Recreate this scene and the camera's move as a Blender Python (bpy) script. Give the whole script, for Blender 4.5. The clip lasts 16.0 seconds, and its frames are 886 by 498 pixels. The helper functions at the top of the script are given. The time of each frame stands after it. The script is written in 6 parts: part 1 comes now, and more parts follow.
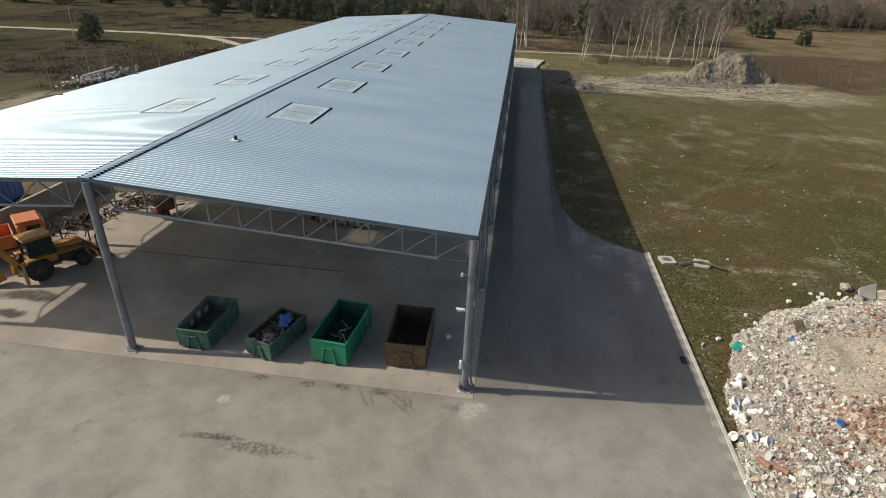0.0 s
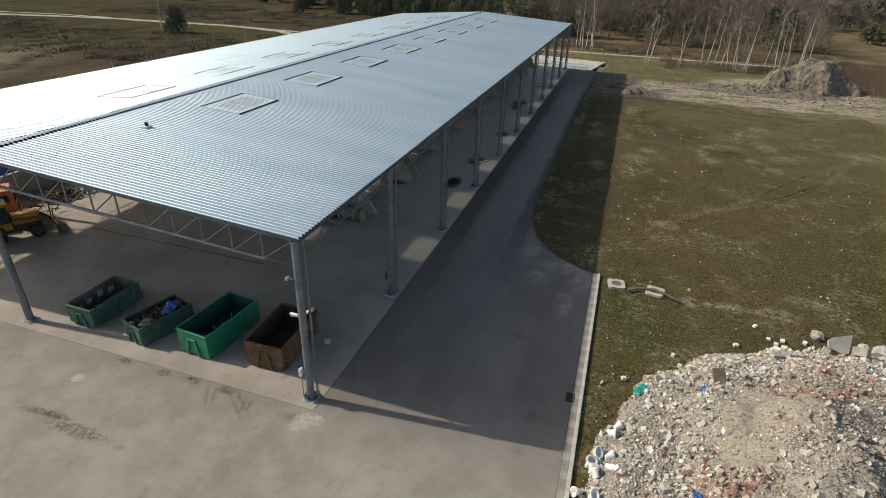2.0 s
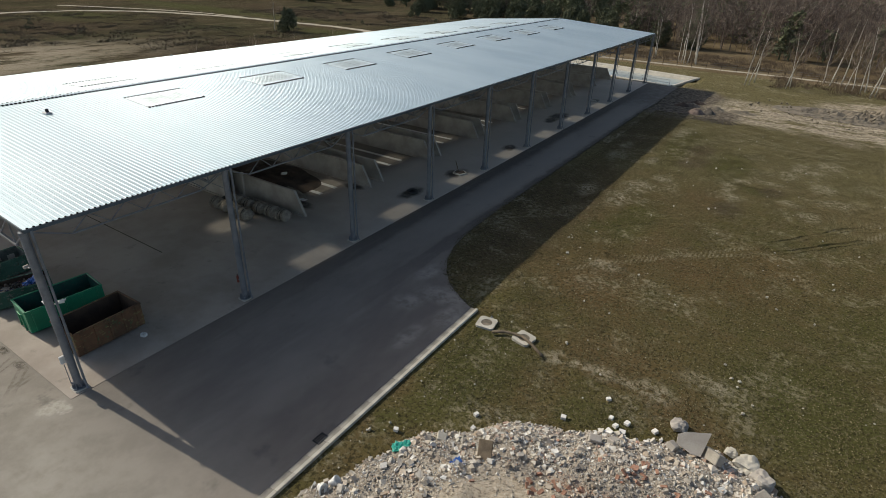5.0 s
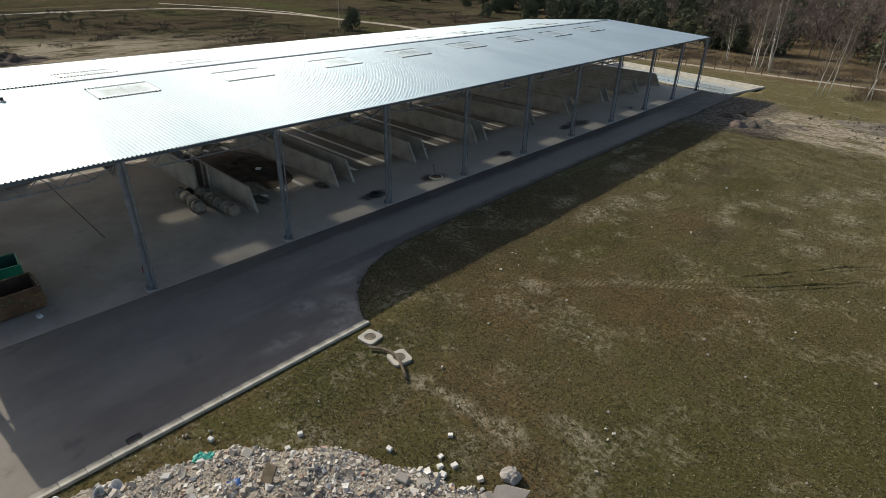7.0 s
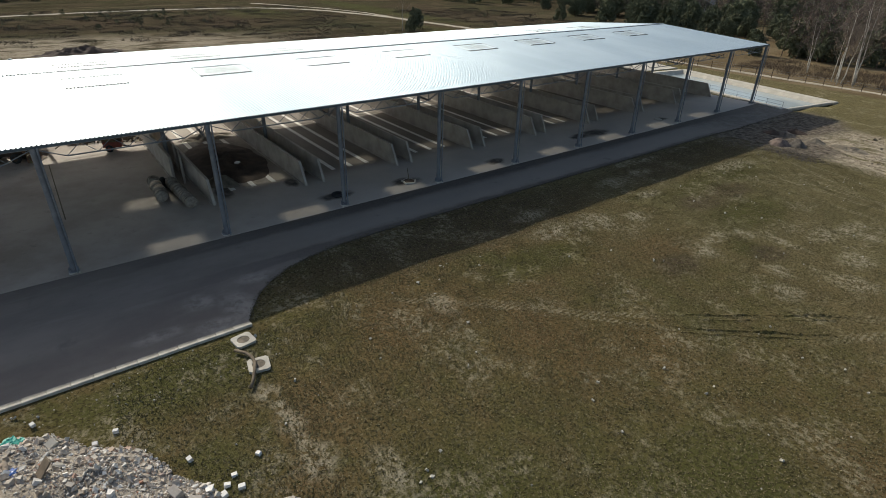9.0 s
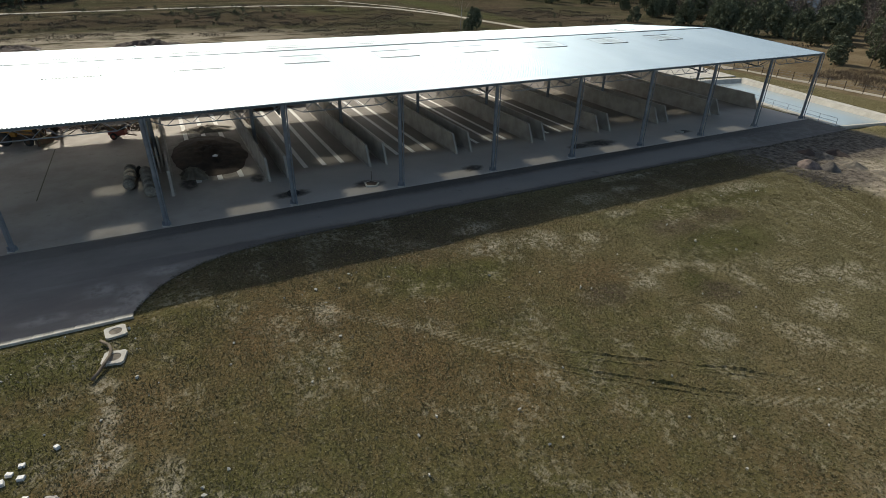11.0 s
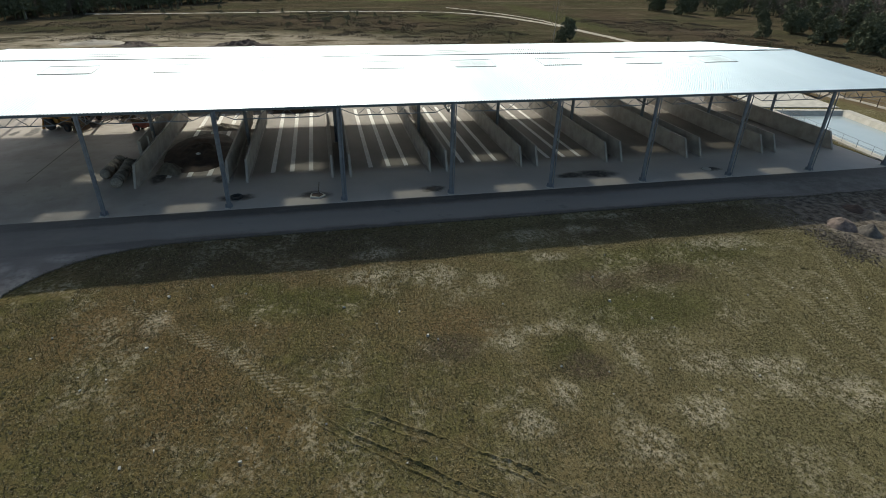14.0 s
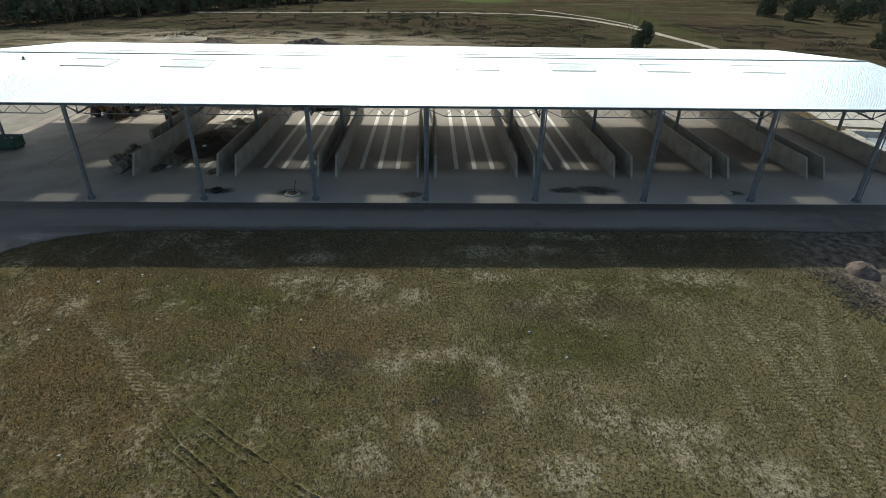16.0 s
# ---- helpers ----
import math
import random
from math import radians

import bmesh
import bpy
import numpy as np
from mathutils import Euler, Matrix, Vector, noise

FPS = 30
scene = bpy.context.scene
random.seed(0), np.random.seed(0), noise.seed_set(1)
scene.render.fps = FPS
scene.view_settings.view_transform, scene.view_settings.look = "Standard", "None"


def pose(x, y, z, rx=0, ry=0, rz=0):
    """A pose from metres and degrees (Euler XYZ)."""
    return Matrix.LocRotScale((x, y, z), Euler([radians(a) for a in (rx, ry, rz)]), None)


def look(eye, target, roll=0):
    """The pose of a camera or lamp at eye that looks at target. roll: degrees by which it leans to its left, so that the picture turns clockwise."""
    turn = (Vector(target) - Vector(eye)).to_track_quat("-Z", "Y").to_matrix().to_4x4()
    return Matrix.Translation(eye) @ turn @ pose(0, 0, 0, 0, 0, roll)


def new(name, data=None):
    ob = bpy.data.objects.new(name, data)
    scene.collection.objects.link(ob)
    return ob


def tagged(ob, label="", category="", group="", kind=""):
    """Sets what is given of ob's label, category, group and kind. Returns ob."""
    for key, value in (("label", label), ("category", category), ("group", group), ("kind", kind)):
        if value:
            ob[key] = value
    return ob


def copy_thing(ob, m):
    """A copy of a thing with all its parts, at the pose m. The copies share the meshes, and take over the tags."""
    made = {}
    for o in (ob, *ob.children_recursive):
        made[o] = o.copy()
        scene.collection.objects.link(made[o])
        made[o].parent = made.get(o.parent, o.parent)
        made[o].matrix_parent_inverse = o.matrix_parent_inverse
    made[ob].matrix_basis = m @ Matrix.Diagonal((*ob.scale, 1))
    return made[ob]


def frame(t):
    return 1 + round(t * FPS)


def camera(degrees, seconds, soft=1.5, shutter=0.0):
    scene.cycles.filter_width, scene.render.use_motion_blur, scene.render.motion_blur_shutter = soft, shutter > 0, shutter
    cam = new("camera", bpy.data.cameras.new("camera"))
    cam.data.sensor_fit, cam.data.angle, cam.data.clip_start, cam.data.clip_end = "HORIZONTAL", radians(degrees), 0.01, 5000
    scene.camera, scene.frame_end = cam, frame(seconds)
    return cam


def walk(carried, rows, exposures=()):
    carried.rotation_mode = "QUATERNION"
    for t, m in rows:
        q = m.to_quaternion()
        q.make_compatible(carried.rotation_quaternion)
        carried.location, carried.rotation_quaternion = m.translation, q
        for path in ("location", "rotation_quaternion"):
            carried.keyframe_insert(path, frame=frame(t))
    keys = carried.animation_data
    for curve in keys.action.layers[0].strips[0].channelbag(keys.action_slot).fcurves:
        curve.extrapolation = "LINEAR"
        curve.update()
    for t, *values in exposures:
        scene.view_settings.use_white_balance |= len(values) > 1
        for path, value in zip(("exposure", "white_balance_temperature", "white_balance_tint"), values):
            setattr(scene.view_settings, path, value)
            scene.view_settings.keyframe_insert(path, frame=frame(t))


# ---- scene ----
cam = camera(78.5, 16.0, 0.6)
PATH = [
    (0, (1.149, -21.014, 19.087), (0.94, -19.255, 18.157), 2.2),
    (0.5, (3.621, -20.162, 19.031), (3.326, -18.418, 18.097), 2.2),
    (1, (6.345, -19.065, 19.007), (5.957, -17.342, 18.07), 2.2),
    (1.5, (8.947, -18.05, 18.924), (8.485, -16.345, 17.987), 2.1),
    (2, (11.624, -16.846, 18.956), (11.103, -15.16, 18.014), 2.2),
    (2.5, (14.061, -15.585, 19.001), (13.465, -13.924, 18.06), 2.1),
    (3, (16.611, -14.059, 19.052), (15.93, -12.432, 18.108), 2.1),
    (3.5, (18.848, -12.515, 19.076), (18.096, -10.919, 18.133), 2.1),
    (4, (21.397, -10.764, 19.155), (20.577, -9.202, 18.213), 2.1),
    (4.5, (23.593, -9.07, 19.132), (22.706, -7.544, 18.191), 2.1),
    (7, (33.32, 1.186, 19.157), (32.126, 2.481, 18.209), 1.6),
    (7.5, (34.99, 3.462, 19.125), (33.741, 4.704, 18.176), 1.6),
    (8, (36.558, 5.814, 19.081), (35.256, 7.0, 18.133), 1.5),
    (8.5, (38.044, 8.246, 19.044), (36.693, 9.377, 18.097), 1.5),
    (9, (39.385, 10.844, 19.019), (37.983, 11.91, 18.071), 1.4),
    (11.5, (44.823, 24.502, 19.291), (43.234, 25.251, 18.336), 1.2),
    (12, (45.506, 27.39, 19.377), (43.886, 28.075, 18.426), 1.2),
    (12.5, (46.011, 30.33, 19.528), (44.362, 30.945, 18.579), 1.2),
    (13, (46.355, 33.234, 19.687), (44.681, 33.777, 18.737), 1.1),
    (13.5, (46.522, 36.152, 19.75), (44.825, 36.617, 18.8), 1.0),
    (14, (46.678, 38.953, 19.769), (44.959, 39.336, 18.822), 1.2),
    (14.5, (46.636, 41.806, 19.732), (44.901, 42.107, 18.785), 1.1),
    (15, (46.416, 44.622, 19.702), (44.669, 44.844, 18.754), 0.9),
    (15.5, (46.127, 47.487, 19.643), (44.372, 47.624, 18.695), 0.9),
    (16, (45.762, 50.291, 19.619), (44.001, 50.343, 18.672), 0.9),
]
walk(cam, [(t, look(eye, target, roll)) for t, eye, target, roll in PATH], exposures=[(0.0, 0.40, 6950, 7), (2.0, 0.33, 6950, 7), (4.5, 0.18, 6950, 7), (8.0, 0.24, 6900, 7), (12.0, 0.32, 6700, 4), (16.0, 0.32, 6600, 2)])

# ---- light ----
SUN_AZ, SUN_EL = math.atan2(-0.98, -11.3), math.atan2(8.27, 11.4)
world = bpy.data.worlds.new("world")
scene.world = world
world.use_nodes = True
wn = world.node_tree
sky = wn.nodes.new("ShaderNodeTexSky")
sky.sky_type, sky.sun_disc = "NISHITA", False
sky.sun_elevation, sky.sun_rotation = SUN_EL, math.pi / 2 - SUN_AZ
sky.air_density, sky.dust_density, sky.ozone_density = 0.95, 1.9, 0.8
wn.links.new(sky.outputs[0], wn.nodes["Background"].inputs[0])
wn.nodes["Background"].inputs[1].default_value = 0.11
sun_data = bpy.data.lights.new("sun", "SUN")
sun_data.energy, sun_data.angle, sun_data.color = 3.0, radians(0.53), (1.0, 0.94, 0.85)
sun = new("sun", sun_data)
sun.matrix_world = look((-60, -8, 48), (-60 + math.cos(SUN_AZ) * -10, -8 + math.sin(SUN_AZ) * -10, 48 - 10 * math.tan(SUN_EL)))


# ---- materials ----
class Nodes:
    """A small builder for node materials."""

    def __init__(self, name):
        self.mat = bpy.data.materials.new(name)
        self.mat.use_nodes = True
        self.t = self.mat.node_tree
        self.bsdf = self.t.nodes["Principled BSDF"]
        self.out = self.t.nodes["Material Output"]
        self.geo = self.t.nodes.new("ShaderNodeTexCoord")

    def put(self, socket, value):
        if isinstance(value, bpy.types.NodeSocket):
            self.t.links.new(value, socket)
        elif value is not None:
            socket.default_value = value

    def noise(self, scale, detail=4.0, rough=0.55, where=None, distort=0.0):
        n = self.t.nodes.new("ShaderNodeTexNoise")
        self.put(n.inputs["Vector"], where or self.geo.outputs["Object"])
        n.inputs["Scale"].default_value, n.inputs["Detail"].default_value = scale, detail
        n.inputs["Roughness"].default_value, n.inputs["Distortion"].default_value = rough, distort
        return n.outputs[0]

    def mapped(self, scale=(1, 1, 1), turn=0.0, move=(0, 0, 0)):
        n = self.t.nodes.new("ShaderNodeMapping")
        self.put(n.inputs[0], self.geo.outputs["Object"])
        n.inputs["Scale"].default_value, n.inputs["Location"].default_value = scale, move
        n.inputs["Rotation"].default_value = (0, 0, radians(turn))
        return n.outputs[0]

    def ramp(self, value, low, high, a=0.0, b=1.0):
        n = self.t.nodes.new("ShaderNodeMapRange")
        n.interpolation_type = "SMOOTHSTEP"
        self.put(n.inputs[0], value)
        for k, v in enumerate((low, high, a, b)):
            n.inputs[1 + k].default_value = v
        return n.outputs[0]

    def math(self, op, a, b=0.0):
        n = self.t.nodes.new("ShaderNodeMath")
        n.operation = op
        self.put(n.inputs[0], a), self.put(n.inputs[1], b)
        return n.outputs[0]

    def mix(self, fac, a, b, mode="MIX"):
        n = self.t.nodes.new("ShaderNodeMix")
        n.data_type, n.blend_type = "RGBA", mode
        self.put(n.inputs[0], fac)
        for socket, v in ((n.inputs[6], a), (n.inputs[7], b)):
            self.put(socket, (*v, 1.0) if isinstance(v, tuple) else v)
        return n.outputs[2]

    def axis(self, k):
        n = self.t.nodes.new("ShaderNodeSeparateXYZ")
        self.put(n.inputs[0], self.geo.outputs["Object"])
        return n.outputs[k]

    def wander(self, scale, amount):
        """Plan coordinates that stray unevenly by some metres."""
        n = self.t.nodes.new("ShaderNodeTexNoise")
        self.put(n.inputs["Vector"], self.geo.outputs["Object"])
        n.inputs["Scale"].default_value, n.inputs["Detail"].default_value, n.inputs["Roughness"].default_value = scale, 6, 0.65
        v = self.t.nodes.new("ShaderNodeVectorMath")
        v.operation = "MULTIPLY_ADD"
        self.put(v.inputs[0], n.outputs["Color"])
        v.inputs[1].default_value, v.inputs[2].default_value = (2 * amount,) * 3, (-amount,) * 3
        w = self.t.nodes.new("ShaderNodeVectorMath")
        self.put(w.inputs[0], v.outputs[0]), self.put(w.inputs[1], self.geo.outputs["Object"])
        return w.outputs[0]

    def placed(self, where, x, y, rx, ry, turn=0.0):
        n = self.t.nodes.new("ShaderNodeMapping")
        n.vector_type = "TEXTURE"
        self.put(n.inputs[0], where)
        n.inputs["Location"].default_value, n.inputs["Scale"].default_value = (x, y, 0), (rx, ry, 1e6)
        n.inputs["Rotation"].default_value = (0, 0, turn)
        return n.outputs[0]

    def ovals(self, where, spots, soft=0.4):
        """A mask of 1 inside ovals (x, y, half width, half length) on the plan."""
        near = None
        for x, y, rx, ry in spots:
            spot = self.placed(where, x, y, rx, ry)
            v = self.t.nodes.new("ShaderNodeVectorMath")
            v.operation = "LENGTH"
            self.put(v.inputs[0], spot)
            near = v.outputs["Value"] if near is None else self.math("MINIMUM", near, v.outputs["Value"])
        return self.ramp(near, 1.0 - soft, 1.0 + soft, 1.0, 0.0)

    def streaks(self, where, lines, soft=0.4):
        """A mask of 1 along straight strips (x, y, to x, to y, width) of the plan."""
        near = None
        for x, y, u, v, width in lines:
            m = self.placed(where, (x + u) / 2, (y + v) / 2, math.hypot(u - x, v - y) / 2, width / 2, math.atan2(v - y, u - x))
            k = self.t.nodes.new("ShaderNodeVectorMath")
            k.operation = "ABSOLUTE"
            self.put(k.inputs[0], m)
            s = self.t.nodes.new("ShaderNodeSeparateXYZ")
            self.put(s.inputs[0], k.outputs[0])
            d = self.math("MAXIMUM", s.outputs[0], s.outputs[1])
            near = d if near is None else self.math("MINIMUM", near, d)
        return self.ramp(near, 1.0 - soft, 1.0 + soft, 1.0, 0.0)

    def random(self):
        n = self.t.nodes.new("ShaderNodeObjectInfo")
        return n.outputs["Random"]

    def island(self):
        n = self.t.nodes.new("ShaderNodeNewGeometry")
        return n.outputs["Random Per Island"]

    def bump(self, height, strength=0.3, distance=0.02):
        n = self.t.nodes.new("ShaderNodeBump")
        n.inputs["Strength"].default_value, n.inputs["Distance"].default_value = strength, distance
        self.put(n.inputs["Height"], height)
        self.put(self.bsdf.inputs["Normal"], n.outputs[0])

    def end(self, colour, rough=0.8, metal=0.0, spec=0.5):
        self.put(self.bsdf.inputs["Base Color"], (*colour, 1.0) if isinstance(colour, tuple) else colour)
        self.put(self.bsdf.inputs["Roughness"], rough), self.put(self.bsdf.inputs["Metallic"], metal)
        self.put(self.bsdf.inputs["Specular IOR Level"], spec)
        return self.mat


def plain(name, a, b, scale=3.0, rough=0.7, metal=0.0, bump=0.15, fine=40.0, spec=0.5):
    """A surface that varies between two colours, with fine grain."""
    n = Nodes(name)
    big, small = n.noise(scale, 5), n.noise(fine, 3)
    n.bump(small, bump, 0.01)
    fac = n.ramp(n.math("ADD", n.math("MULTIPLY", big, 0.75), n.math("MULTIPLY", small, 0.25)), 0.32, 0.68)
    return n.end(n.mix(fac, a, b), rough, metal, spec)


# wheel marks across the grass: from x, y to x, y, and the width
WHEEL_MARKS = [(16.5, 69.8, 33.0, 68.3, 0.55), (18.0, 70.7, 33.0, 69.9, 0.45), (18.5, 72.5, 34.0, 68.9, 0.5), (19.0, 66.9, 34.0, 65.7, 0.45), (15.6, 76.6, 25.0, 71.2, 0.5), (17.5, 76.9, 31.0, 72.6, 0.45), (14.9, 25.7, 18.1, 29.3, 0.5), (18.1, 29.3, 21.8, 33.5, 0.5), (21.8, 33.5, 25.5, 37.8, 0.5), (33.2, 48.2, 42, 59.5, 0.7), (33.1, 44.6, 39.6, 57.0, 0.7), (18.4, 30.6, 25.5, 36.2, 0.5)]


def grass_material():
    n = Nodes("rough_grass")
    fine, mid, big = n.noise(6.0, 5, 0.72), n.noise(0.7, 6, 0.65), n.noise(0.09, 5, 0.6)
    tuft, crumb = n.noise(2.6, 8, 0.78), n.noise(4.6, 6, 0.7, n.mapped((1, 1, 1), 0, (7, 3, 0)))
    col = n.mix(n.ramp(mid, 0.36, 0.62), (0.112, 0.087, 0.041), (0.103, 0.091, 0.037))
    col = n.mix(n.ramp(big, 0.42, 0.66), col, (0.132, 0.094, 0.047))
    col = n.mix(n.ramp(n.noise(0.16, 5, 0.65, n.mapped(move=(31, 7, 0))), 0.54, 0.70), col, (0.089, 0.084, 0.033))
    north = n.ramp(n.math("ADD", n.axis(1), n.math("MULTIPLY", n.noise(0.12, 4), 16)), 44, 70)
    col = n.mix(n.math("MULTIPLY", north, 0.75), col, (0.160, 0.141, 0.074))
    # reddish dry areas, greener areas, dark bare soil and a shade-darkened verge
    stray, drift = n.wander(0.6, 0.9), n.wander(0.15, 5.0)
    red = n.ovals(stray, ((24, 30.5, 4, 3.5), (20.4, 46.0, 1.8, 2.4), (27, 35, 3, 2.5), (18, 28.5, 2.4, 2.6), (17.5, 24, 3, 2)), 0.6)
    col = n.mix(n.math("MULTIPLY", red, n.ramp(mid, 0.3, 0.6, 0.15, 0.5)), col, (0.150, 0.090, 0.047))
    green = n.ovals(stray, ((16.4, 36.8, 1.8, 4.8), (35.5, 28, 5, 5), (30, 20, 5, 4), (14.8, 64, 1.8, 8), (24.2, 51.5, 1.4, 1.4), (21, 58.5, 2.2, 5), (15, 13, 2, 5)), 0.5)
    col = n.mix(n.math("MULTIPLY", green, 0.8), col, (0.076, 0.078, 0.027))
    # the two long ovals paint the roof's shade over the brown soil verge
    dark = n.ovals(stray, ((17.2, 57, 1.5, 2.6), (17.2, 62, 1.5, 2.6), (25.5, 52, 1.2, 1.4), (22.6, 45, 1.2, 2.0), (9.4, 36, 3.2, 15), (9.2, 70, 3.0, 16)), 0.5)
    col = n.mix(n.math("MULTIPLY", dark, n.ramp(tuft, 0.42, 0.56, 0.5, 1.0)), col, (0.080, 0.060, 0.043))
    col = n.mix(n.ramp(fine, 0.50, 0.58, 0.0, 0.72), col, (0.040, 0.036, 0.017))
    # pale sandy bare spots, broken up finely
    sieve = n.ramp(tuft, 0.43, 0.50)
    pale = n.math("MULTIPLY", n.ramp(n.noise(0.24, 6, 0.7, n.mapped(move=(3, 51, 0))), 0.50, 0.62), n.ramp(tuft, 0.48, 0.54))
    col = n.mix(n.math("MULTIPLY", pale, 0.7), col, (0.30, 0.262, 0.18))
    spots = n.ovals(stray, ((22.6, 48.4, 1.0, 0.9), (21.9, 51.0, 0.6, 1.8), (22.7, 53.9, 0.9, 0.8), (25.2, 54.9, 1.7, 0.6), (27.3, 50, 1.0, 0.7), (26.5, 58.8, 0.8, 1.4), (27.4, 62.2, 0.8, 1.9), (28.8, 61.6, 0.9, 0.9), (30.3, 65.6, 1.3, 1.7), (29.8, 56.4, 0.9, 1.5), (29.0, 47.4, 0.8, 1.3), (31, 52.6, 1.2, 1.0), (44.5, 57.5, 6.5, 1.8), (42.5, 45.0, 3.5, 1.2), (13.8, 40.8, 0.9, 1.7), (14.4, 45.4, 1.2, 1.9), (15.9, 49.2, 1.0, 1.0), (13.4, 54.6, 0.7, 1.3), (10.6, 42, 0.8, 1.7), (9.6, 54.6, 1.0, 2.2), (9.2, 59, 0.8, 1.3), (7.2, 63, 0.4, 1.7), (13.6, 69, 1.0, 3.0), (18.2, 16.3, 0.9, 0.5), (20.8, 16.5, 0.9, 0.6), (23.5, 16.4, 1.0, 0.8), (25.8, 18.9, 1.3, 0.7), (19.6, 16.4, 0.8, 0.4), (22.2, 16.4, 0.8, 0.4), (17.0, 27.9, 1.2, 0.8)), 0.6)
    ragged = n.ramp(n.noise(1.1, 7, 0.72, n.mapped((0.8, 1.3, 1), 25, (17, 4, 0))), 0.38, 0.52)
    col = n.mix(n.math("MULTIPLY", n.math("MULTIPLY", spots, ragged), n.math("MULTIPLY", sieve, 0.62)), col, n.mix(crumb, (0.30, 0.265, 0.185), (0.56, 0.50, 0.38)))
    # wheel marks with the print of the tread
    tread = n.t.nodes.new("ShaderNodeTexWave")
    tread.inputs["Scale"].default_value, tread.inputs["Distortion"].default_value, tread.inputs["Detail Scale"].default_value = 1.1, 3.0, 2.0
    n.put(tread.inputs["Vector"], n.geo.outputs["Object"])
    marks = n.streaks(n.wander(0.35, 0.4), WHEEL_MARKS, 0.4)
    marks = n.math("MULTIPLY", marks, n.ramp(n.noise(0.5, 5, 0.65, n.mapped(move=(5, 5, 0))), 0.32, 0.52))
    col = n.mix(n.math("MULTIPLY", marks, n.ramp(n.math("ADD", n.math("MULTIPLY", tread.outputs[1], 0.22), crumb), 0.50, 0.76, 0.0, 0.7)), col, (0.30, 0.265, 0.185))
    sand = n.ovals(drift, ((37, 88, 26, 10), (44, 102, 16, 9)), 0.25)
    sand = n.math("MULTIPLY", sand, n.ramp(n.noise(0.3, 7, 0.75, n.mapped((0.6, 1.4, 1), -8)), 0.40, 0.50))
    col = n.mix(sand, col, n.mix(n.ramp(n.noise(1.2, 7, 0.75), 0.35, 0.65), (0.20, 0.168, 0.125), (0.49, 0.42, 0.32)))
    churn = n.ovals(n.wander(0.3, 2.5), ((9.5, 84, 4.6, 7), (13.8, 83, 5.0, 4.2), (9, 94, 6, 8)), 0.3)
    col = n.mix(churn, col, n.mix(n.ramp(n.noise(1.5, 7, 0.75), 0.35, 0.65), (0.055, 0.047, 0.040), (0.23, 0.195, 0.158)))
    col = n.mix(n.ramp(fine, 0.52, 0.60, 0.0, 0.45), col, (0.036, 0.033, 0.018))
    col = n.mix(n.ramp(crumb, 0.54, 0.62, 0.0, 0.5), col, (0.22, 0.195, 0.12))
    n.bump(n.math("ADD", n.math("MULTIPLY", tuft, 0.8), n.math("MULTIPLY", fine, 0.6)), 1.0, 0.13)
    return n.end(col, 0.95, 0.0, 0.0)


